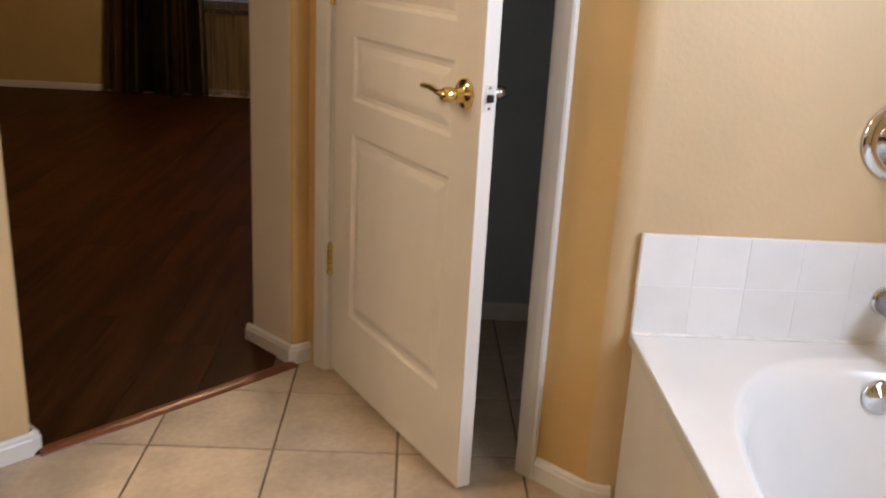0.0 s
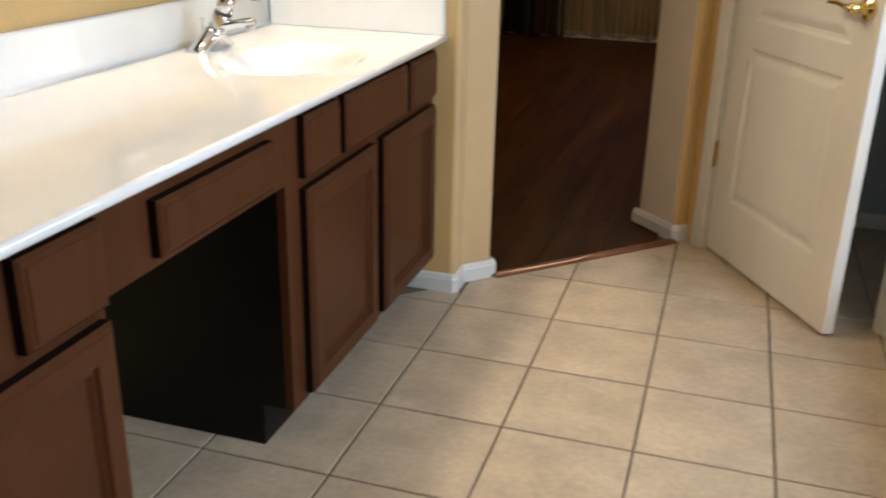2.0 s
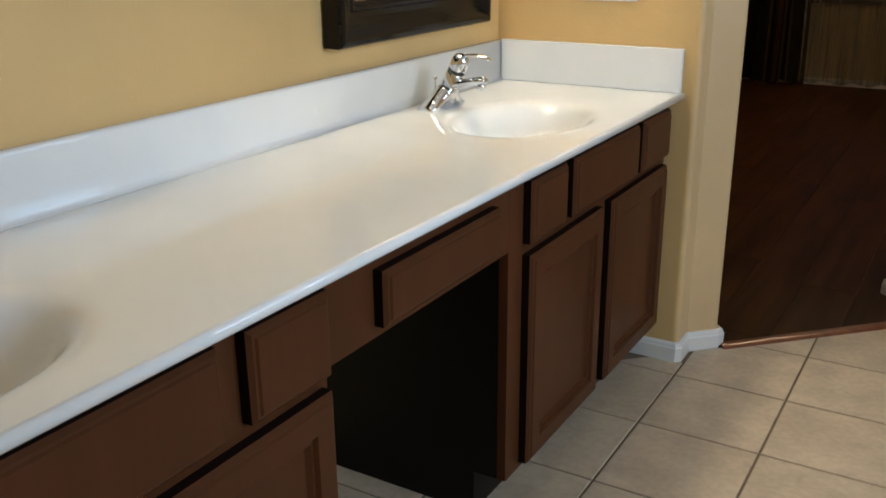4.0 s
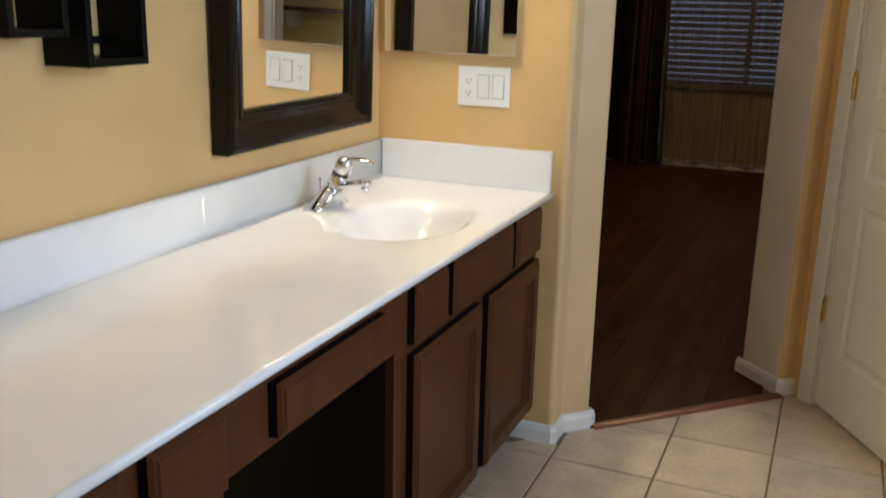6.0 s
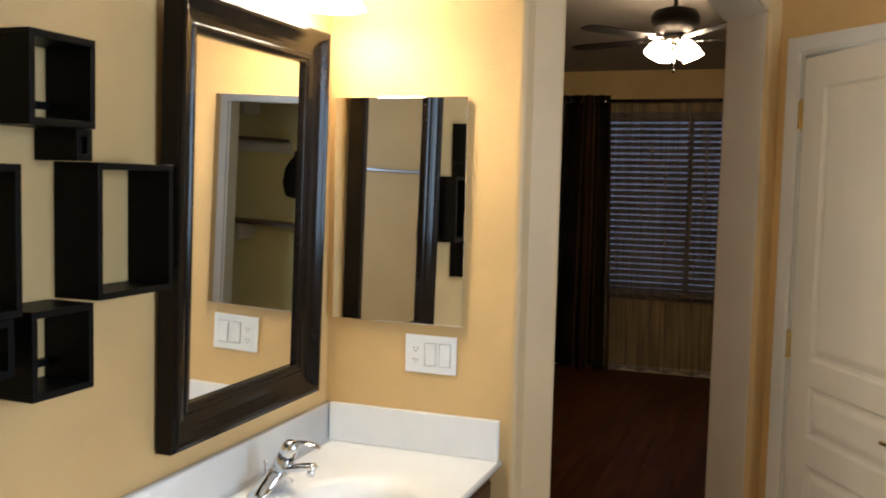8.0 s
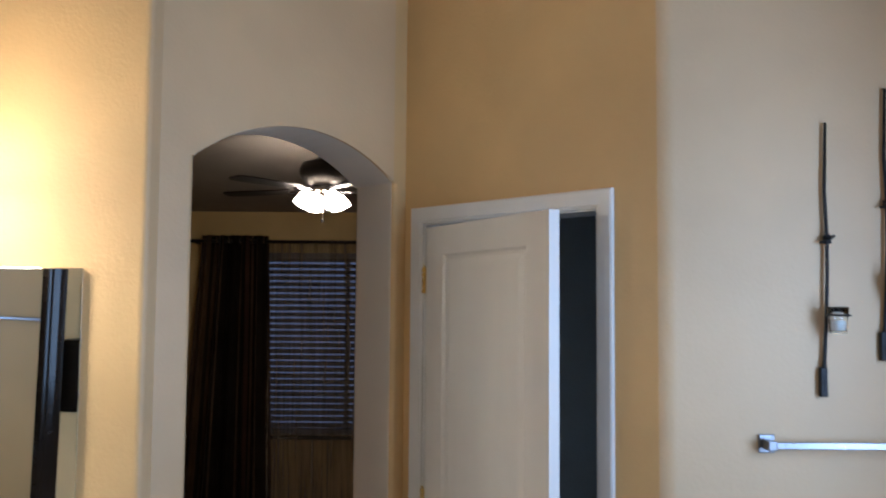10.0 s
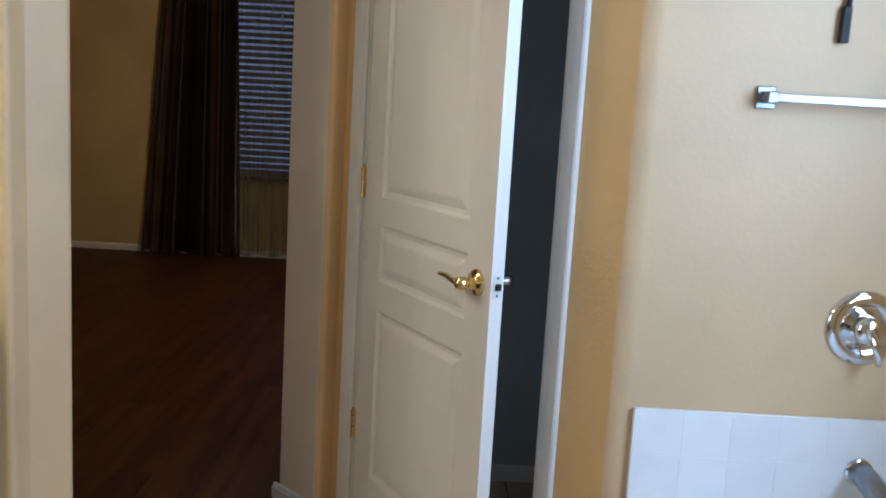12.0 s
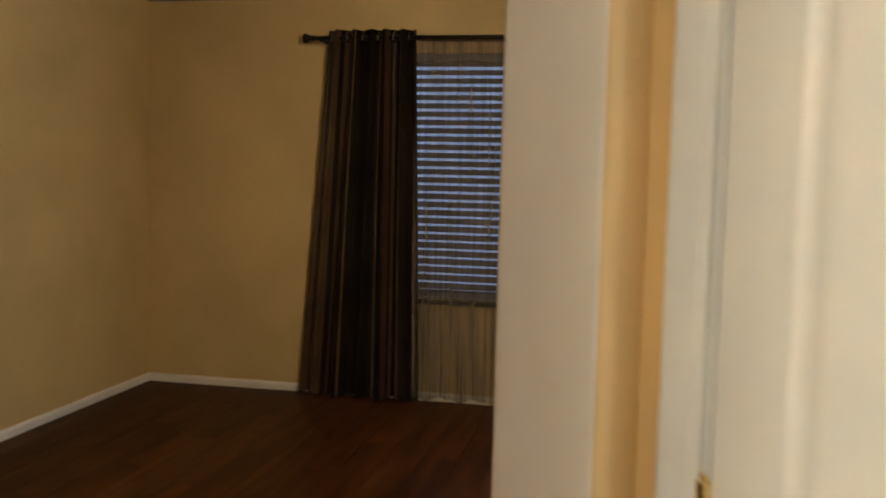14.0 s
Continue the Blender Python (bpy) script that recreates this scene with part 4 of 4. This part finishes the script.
def box_shelf(y0, y1, z0, z1, label, depth=0.106, t=0.013):
    s = empty("box_shelf")
    tagged(s, label, "wall shelf", "interlocking box shelves")
    x0, x1 = VX + 0.001, VX + depth
    part("bottom", boxed(x0, x1, y0, y1, z0, z0 + t, 0.001), BLACK_WOOD, s)
    part("top", boxed(x0, x1, y0, y1, z1 - t, z1, 0.001), BLACK_WOOD, s)
    part("side", boxed(x0, x1, y0, y0 + t, z0 + t, z1 - t, 0.001), BLACK_WOOD, s)
    part("side", boxed(x0, x1, y1 - t, y1, z0 + t, z1 - t, 0.001), BLACK_WOOD, s)
    if 0.12 < z1 - z0 < 0.2:
        part("hanging_rail", boxed(x0, x0 + 0.012, y0 + t + 0.0005, y1 - t - 0.0005, z0 + t + 0.022, z0 + t + 0.036, 0.001), BLACK_WOOD, s)


box_shelf(-0.906, -0.755, 1.207, 1.3665, "small black open wooden box shelf")
box_shelf(-0.742, -0.517, 1.3675, 1.628, "large black open wooden box shelf beside the mirror")
box_shelf(-1.150, -0.926, 1.3625, 1.620, "large black open wooden box shelf")
box_shelf(-0.907, -0.748, 1.688, 1.850, "small black open wooden box shelf near the top")
box_shelf(-1.070, -0.945, 1.262, 1.3615, "flat black wooden box shelf under a larger one")
box_shelf(-0.790, -0.750, 1.629, 1.687, "narrow black wooden spacer box between shelves", 0.10)
box_shelf(-1.190, -1.052, 1.6215, 1.752, "small black open wooden box shelf above a larger one")

bar = empty("vanity_light")
tagged(bar, "nickel bar light with three lit frosted glass shades", "wall lamp")
LY = (0.192, 0.016, -0.164)
part("back_plate", boxed(VX + 0.001, VX + 0.022, -0.11, 0.15, 2.13, 2.25, 0.006), NICKEL, bar)
bm = tube(bmesh.new(), [(VX + 0.05, 0.24, 2.205), (VX + 0.05, -0.205, 2.205)], 0.007, 12)
tube(bm, [(VX + 0.02, 0.02, 2.205), (VX + 0.05, 0.02, 2.205)], 0.010, 12)
part("rail", bm, NICKEL, bar, smooth=True)
for y in LY:
    bm = tube(bmesh.new(), [(VX + 0.05, y, 2.205), (VX + 0.08, y, 2.222), (VX + 0.11, y, 2.218), (VX + 0.115, y, 2.20)], 0.006, 10)
    part("arm", bm, NICKEL, bar, smooth=True)
    c = Matrix.Translation((VX + 0.115, y, 2.0))
    part("socket_cap", turned([(0, 0.215), (0.012, 0.213), (0.018, 0.20), (0.024, 0.19), (0.026, 0.172), (0, 0.172)], c, 20), NICKEL, bar, smooth=True)
    part("glass_shade", turned([(0.024, 0.178), (0.040, 0.172), (0.052, 0.155), (0.062, 0.125), (0.074, 0.095), (0.086, 0.078), (0.083, 0.078), (0.070, 0.096), (0.058, 0.125), (0.048, 0.152), (0.022, 0.168)], c, 28), SHADE, bar, "lit frosted bell shade", smooth=True)
    part("bulb", turned([(0, 0.084), (0.016, 0.087), (0.027, 0.100), (0.028, 0.114), (0.018, 0.135), (0.013, 0.165), (0, 0.168)], c, 16), BULB, bar, "lit bulb", smooth=True)

# ---- end wall: medicine cabinet and switch plate ----
med = empty("medicine_cabinet")
tagged(med, "frameless mirrored medicine cabinet on the end wall", "medicine cabinet")
part("cabinet_body", boxed(-0.600, -0.192, EY - 0.014, EY - 0.001, 1.19, 1.847), WHITE, med)
part("mirror_door", boxed(-0.607, -0.186, EY - 0.020, EY - 0.0145, 1.184, 1.853, 0.002), MIRROR, med)

plate = empty("switch_plate")
tagged(plate, "white three-gang plate with outlet and two rocker switches", "switch plate")
px0, px1, pz0, pz1 = -0.369, -0.2065, 1.036, 1.150
part("cover", boxed(px0, px1, EY - 0.006, EY - 0.001, pz0, pz1, 0.002), PLASTIC, plate)
for k in range(3):
    cx = px0 + 0.035 + k * 0.046
    if k == 0:
        ol = part("outlet", boxed(cx - 0.0165, cx + 0.0165, EY - 0.008, EY - 0.0061, 1.060, 1.126, 0.001), PLASTIC, plate)
        for zc in (1.076, 1.110):
            for dx, hh in ((-0.006, 0.004), (0.006, 0.0035)):
                part("slot", boxed(cx + dx - 0.001, cx + dx + 0.001, EY - 0.0085, EY - 0.0081, zc - hh, zc + hh), SLOT, ol)
            part("slot", boxed(cx - 0.002, cx + 0.002, EY - 0.0085, EY - 0.0081, zc - 0.0105, zc - 0.007), SLOT, ol)
    if k > 0:
        # Grey plate paints in the shadow line round the rocker.
        part("shade_plate", boxed(cx - 0.0182, cx + 0.0182, EY - 0.0066, EY - 0.0060, 1.0582, 1.1278), GAP_SHADE, plate)
        bm = bmesh.new()
        box(bm, cx - 0.0165, cx + 0.0165, EY - 0.0095, EY - 0.0061, 1.060, 1.126, 0.0015)
        bmesh.ops.rotate(bm, verts=bm.verts, cent=(cx, EY - 0.007, 1.093), matrix=Matrix.Rotation(radians(2.5 if k == 1 else -2.5), 3, "X"))
        part("rocker", bm, PLASTIC, plate)
    for zc in (pz0 + 0.009, pz1 - 0.009):
        part("screw", turned([(0, 0), (0.003, 0), (0.0025, 0.001), (0, 0.0012)], Matrix.Translation((cx, EY - 0.006, zc)) @ Matrix.Rotation(radians(90), 4, "X"), 10), PLASTIC, plate)

# ---- distance outside the bedroom window ----
far = plain("dusk_distance", (0.1, 0.13, 0.2), 1.0)
far.node_tree.nodes["Principled BSDF"].inputs["Emission Color"].default_value = (0.25, 0.33, 0.56, 1)
far.node_tree.nodes["Principled BSDF"].inputs["Emission Strength"].default_value = 0.55
structure(part("backdrop", boxed(-9, 9, 13.0, 13.1, -2, 7), far), "plain bluish dusk beyond the bedroom window", "backdrop")

# ---- bedroom things ----
def drape(name, xs_top, xs_bot, y, z0, z1, waves, depth, mat, n=160, rows=10, phase=0.0):
    bm = bmesh.new()
    grid = []
    for j in range(rows + 1):
        v = j / rows
        z = z1 + (z0 - z1) * v
        row = []
        for i in range(n + 1):
            u = i / n
            x = (xs_top[0] + (xs_top[1] - xs_top[0]) * u) * (1 - v) + (xs_bot[0] + (xs_bot[1] - xs_bot[0]) * u) * v
            a = 2 * math.pi * waves * u + phase
            d = depth * (math.sin(a) + 0.25 * math.sin(2.3 * a + 1.0 + v)) * (0.75 + 0.35 * v)
            row.append(bm.verts.new((x + 0.2 * depth * math.cos(a * 0.7 + 2 * v), y + d, z + 0.012 * math.sin(a * 0.5) * v)))
        grid.append(row)
    for a, b in zip(grid, grid[1:]):
        for i in range(n):
            bm.faces.new((a[i], a[i + 1], b[i + 1], b[i]))
    return bm


RODZ = 2.325
cur = empty("curtain")
tagged(cur, "dark brown floor-length curtain with thin tan stripes", "curtain")
cloth = part("cloth", drape("c", (-1.30, -0.725), (-1.465, -0.660), 5.74, 0.02, 2.375, 5.5, 0.042, CURTAIN), CURTAIN, cur, smooth=True)
cloth.data.materials.append(STRIPE)
cloth.data.materials.append(SATIN_BROWN)
cloth.data.materials.append(RUSSET)
BANDS = ((0.0, 0.17, 2), (0.20, 0.29, 2), (0.33, 0.352, 1), (0.60, 0.622, 1), (0.69, 0.72, 3), (0.74, 0.76, 2), (0.82, 0.85, 1), (0.96, 1.0, 2))
for p in cloth.data.polygons:
    u = (p.index % 160 + 0.5) / 160
    for a, b, k in BANDS:
        if a <= u < b:
            p.material_index = k
for k in range(6):
    gx = -1.26 + k * 0.1
    bm = bmesh.new()
    tube(bm, [(gx, 5.735 + 0.030 * math.cos(2 * math.pi * q / 16), RODZ + 0.030 * math.sin(2 * math.pi * q / 16)) for q in range(17)], 0.005, 6)
    part("eyelet", bm, NICKEL, cur, smooth=True)
sh = empty("sheer_curtain")
tagged(sh, "thin brown see-through curtain hanging over the window", "curtain")
part("cloth", drape("s", (-0.78, 1.05), (-0.78, 1.08), 5.79, 0.03, RODZ - 0.01, 17, 0.016, SHEER, 220, 6, 0.7), SHEER, sh, smooth=True)
rod = empty("curtain_rod")
tagged(rod, "dark curtain rod with a flared end over the window", "curtain rod")
part("pole", tube(bmesh.new(), [(-1.40, 5.74, RODZ), (1.3, 5.74, RODZ)], 0.014, 14), BRONZE, rod, smooth=True)
part("finial", turned([(0, -0.06), (0.028, -0.058), (0.030, -0.045), (0.018, -0.02), (0.016, 0.0), (0.020, 0.01), (0, 0.012)], Matrix.Translation((-1.40, 5.74, RODZ)) @ Matrix.Rotation(radians(90), 4, "Y"), 20), BRONZE, rod, smooth=True)
for x in (-1.35, 1.25):
    part("bracket", boxed(x, x + 0.02, 5.73, BWY, RODZ - 0.022, RODZ - 0.010), BRONZE, rod)

win = empty("window_2")
structure(win, "bedroom window behind closed blinds at dusk", "window")
bm = bmesh.new()
for x0, x1, z0, z1 in ((NX0, NX1, NZ0, NZ0 + 0.05), (NX0, NX1, NZ1 - 0.05, NZ1), (NX0, NX0 + 0.05, NZ0 + 0.05, NZ1 - 0.05), (NX1 - 0.05, NX1, NZ0 + 0.05, NZ1 - 0.05), (-0.08, -0.04, NZ0 + 0.05, NZ1 - 0.05)):
    box(bm, x0, x1, BWY + 0.07, BWY + 0.11, z0, z1, 0.004)
part("window_frame", bm, BRONZE, win)
pn = part("pane", boxed(NX0 + 0.05, NX1 - 0.05, BWY + 0.088, BWY + 0.092, NZ0 + 0.05, NZ1 - 0.05), GLASS, win)
pn.visible_shadow = False
part("window_sill", boxed(NX0 - 0.03, NX1 + 0.03, BWY - 0.03, BWY + 0.06, NZ0 - 0.035, NZ0 - 0.001, 0.004), BRONZE, win)
bl = empty("window_blind")
tagged(bl, "horizontal slatted blind, nearly closed, bluish daylight behind", "blind")
part("head_rail", boxed(NX0 + 0.01, NX1 - 0.01, BWY + 0.005, BWY + 0.055, NZ1 - 0.05, NZ1 - 0.004, 0.003), BLIND, bl)
bm = boxed(-0.90, 0.90, -0.028, 0.028, -0.0012, 0.0012)
slat0 = part("slat", bm, BLIND, bl)
tilt = Euler((radians(40), 0, 0))
slat0.location, slat0.rotation_euler = ((NX0 + NX1) / 2, BWY + 0.03, NZ0 + 0.03), tilt
for k in range(1, 29):
    o = slat0.copy()
    scene.collection.objects.link(o)
    o.location = ((NX0 + NX1) / 2, BWY + 0.03, NZ0 + 0.03 + k * 0.0525)
part("bottom_rail", boxed(NX0 + 0.015, NX1 - 0.015, BWY + 0.012, BWY + 0.045, NZ0 + 0.001, NZ0 + 0.016, 0.002), BLIND, bl)


def ceiling_fan(x, y):
    fan = empty("ceiling_fan", Matrix.Translation((x, y, -0.105)))
    tagged(fan, "dark bronze ceiling fan with four lit glass shades", "ceiling fan")
    zc = 2.695 + (BWY - y) * 0.09
    part("canopy", turned([(0, zc + 0.01), (0.07, zc + 0.01), (0.068, zc - 0.03), (0.03, zc - 0.06), (0, zc - 0.06)], None, 28), BRONZE, fan, smooth=True)
    part("downrod", turned([(0.013, zc - 0.05), (0.013, 2.74)], None, 14), BRONZE, fan, smooth=True)
    part("motor", turned([(0, 2.76), (0.05, 2.755), (0.12, 2.735), (0.14, 2.70), (0.14, 2.66), (0.12, 2.625), (0.07, 2.60), (0, 2.60)], None, 32), BRONZE, fan, smooth=True)
    for k in range(5):
        a = radians(16 + 72 * k)
        m = Matrix.Rotation(a, 4, "Z") @ Matrix.Translation((0, 0, 2.570)) @ Matrix.Rotation(radians(6), 4, "X")
        bm = bmesh.new()
        out = [(0.20, -0.055), (0.24, -0.052), (0.55, -0.060), (0.66, -0.054), (0.685, -0.03), (0.685, 0.03), (0.66, 0.054), (0.55, 0.060), (0.24, 0.052), (0.20, 0.055)]
        lo = [bm.verts.new((px, py, -0.003)) for px, py in out]
        hi = [bm.verts.new((px, py, 0.003)) for px, py in out]
        bm.faces.new(lo[::-1])
        bm.faces.new(hi)
        for i in range(len(out)):
            j = (i + 1) % len(out)
            bm.faces.new((lo[i], lo[j], hi[j], hi[i]))
        bmesh.ops.transform(bm, matrix=m, verts=bm.verts)
        part("blade", bm, BRONZE, fan)
        part("blade_iron", boxed(0.10, 0.23, -0.018, 0.018, -0.008, -0.003, 0.002, m=m), CHROME, fan)
    part("light_kit", turned([(0, 2.60), (0.06, 2.60), (0.075, 2.58), (0.07, 2.555), (0.04, 2.535), (0, 2.53)], None, 24), NICKEL, fan, smooth=True)
    for k in range(4):
        a = radians(40 + 90 * k)
        m = Matrix.Rotation(a, 4, "Z")
        bm = tube(bmesh.new(), [(0.05, 0, 2.565), (0.075, 0, 2.572), (0.092, 0, 2.56)], 0.009, 10)
        bmesh.ops.transform(bm, matrix=m, verts=bm.verts)
        part("lamp_arm", bm, CHROME, fan, smooth=True)
        g = m @ Matrix.Translation((0.092, 0, 2.555)) @ Matrix.Rotation(radians(-28), 4, "Y")
        part("lamp_collar", turned([(0, 0.012), (0.028, 0.010), (0.030, -0.012), (0, -0.012)], g, 18), CHROME, fan, smooth=True)
        part("glass_shade", turned([(0.024, -0.012), (0.038, -0.022), (0.049, -0.045), (0.056, -0.076), (0.062, -0.094), (0.058, -0.094), (0.046, -0.05), (0.027, -0.020)], g, 24), BOWL, fan, "lit frosted tulip shade", smooth=True)
    part("pull_chain", tube(bmesh.new(), [(0, 0, 2.535), (0.002, 0, 2.40)], 0.0025, 8), NICKEL, fan)
    part("chain_fob", turned([(0, 0), (0.008, 0.004), (0.008, 0.02), (0, 0.028)], Matrix.Translation((0.002, 0, 2.375)), 12), BRONZE, fan)


ceiling_fan(0.045, 3.42)

# ---- floor pieces ----
T = 0.3105


def clip(poly, n, c):
    """Keeps the part of a plan outline where n . p <= c."""
    out = []
    for a, b in zip(poly, poly[1:] + poly[:1]):
        da, db = n[0] * a[0] + n[1] * a[1] - c, n[0] * b[0] + n[1] * b[1] - c
        if da <= 0:
            out.append(a)
        if (da < 0 < db) or (db < 0 < da):
            k = da / (da - db)
            out.append((a[0] + k * (b[0] - a[0]), a[1] + k * (b[1] - a[1])))
    return out


def slab_piece(poly, low, top, edge):
    """A flat piece with eased upper edges over a plan outline."""
    bm = bmesh.new()
    c = Vector((sum(p[0] for p in poly) / len(poly), sum(p[1] for p in poly) / len(poly)))
    def ring(inset, z):
        out = []
        for p in poly:
            d = c - Vector(p)
            out.append(bm.verts.new((p[0] + inset * (1 if d.x > 0 else -1), p[1] + inset * (1 if d.y > 0 else -1), z)))
        return out
    r0, r1, r2 = ring(0, low), ring(0, top - edge), ring(edge, top)
    for a, b in ((r0, r1), (r1, r2)):
        for k in range(len(poly)):
            q = (k + 1) % len(poly)
            bm.faces.new((a[k], a[q], b[q], b[k]))
    bm.faces.new(r2)
    return bm


floor_ob = bpy.data.objects["floor"]
g = 0.0032
full = None
for i in range(-3, 8):
    for j in range(-10, 5):
        x0, x1, y0, y1 = max(i * T + g, VX), min((i + 1) * T - g, RX), max(j * T + g, BY), min((j + 1) * T - g, 1.53)
        if x1 - x0 < 0.02 or y1 - y0 < 0.02:
            continue
        if x0 > 1.46 and y1 > -1.2 and y0 < 0.4:
            continue
        poly = [(x0, y0), (x1, y0), (x1, y1), (x0, y1)]
        whole = abs(x1 - x0 - T + 2 * g) < 1e-6 and abs(y1 - y0 - T + 2 * g) < 1e-6
        cut = poly
        if i <= 1:
            cut = clip(poly, (-1, 1), 0.492)
            if i <= -1:
                cut = clip(cut, (0, 1), EY)
        if i >= 2 and y0 > 1.5:
            continue
        if len(cut) < 3:
            continue
        if whole and cut == poly:
            if full is None:
                h = T / 2 - g
                full = part("floor_tile", slab_piece([(-h, -h), (h, -h), (h, h), (-h, h)], -0.004, 0.0, 0.0015), FLOOR_TILE, floor_ob)
                o = full
            else:
                o = full.copy()
                scene.collection.objects.link(o)
            o.location = ((x0 + x1) / 2, (y0 + y1) / 2, random.uniform(-0.0003, 0.0003))
        else:
            part("floor_tile", slab_piece(cut, -0.004, 0.0, 0.0010), FLOOR_TILE, floor_ob)

plank_w = 0.185
row = 0
x = BX0 + 0.005
while x < BX1 - 0.02:
    y = NEAR - 2.45 + (row * 0.53) % 1.25
    while y < BWY:
        poly = [(x + 0.0006, max(y + 0.0006, NEAR - 0.25)), (min(x + plank_w - 0.0006, BX1), max(y + 0.0006, NEAR - 0.25)),
                (min(x + plank_w - 0.0006, BX1), min(y + 1.2494, BWY)), (x + 0.0006, min(y + 1.2494, BWY))]
        keep = poly
        if poly[2][1] - poly[0][1] > 0.02:
            xm = x + plank_w / 2
            if xm < -0.22:
                keep = clip(poly, (0, -1), -NEAR)
            else:
                keep = clip(poly, (1, -1), -0.495)
                if xm > 0.56:
                    keep = clip(keep, (0, -1), -1.65)
            if len(keep) >= 3:
                part("plank", slab_piece(keep, 0.001, 0.006, 0.0003), WOOD_FLOOR, bed_floor)
        y += 1.25
    x += plank_w
    row += 1
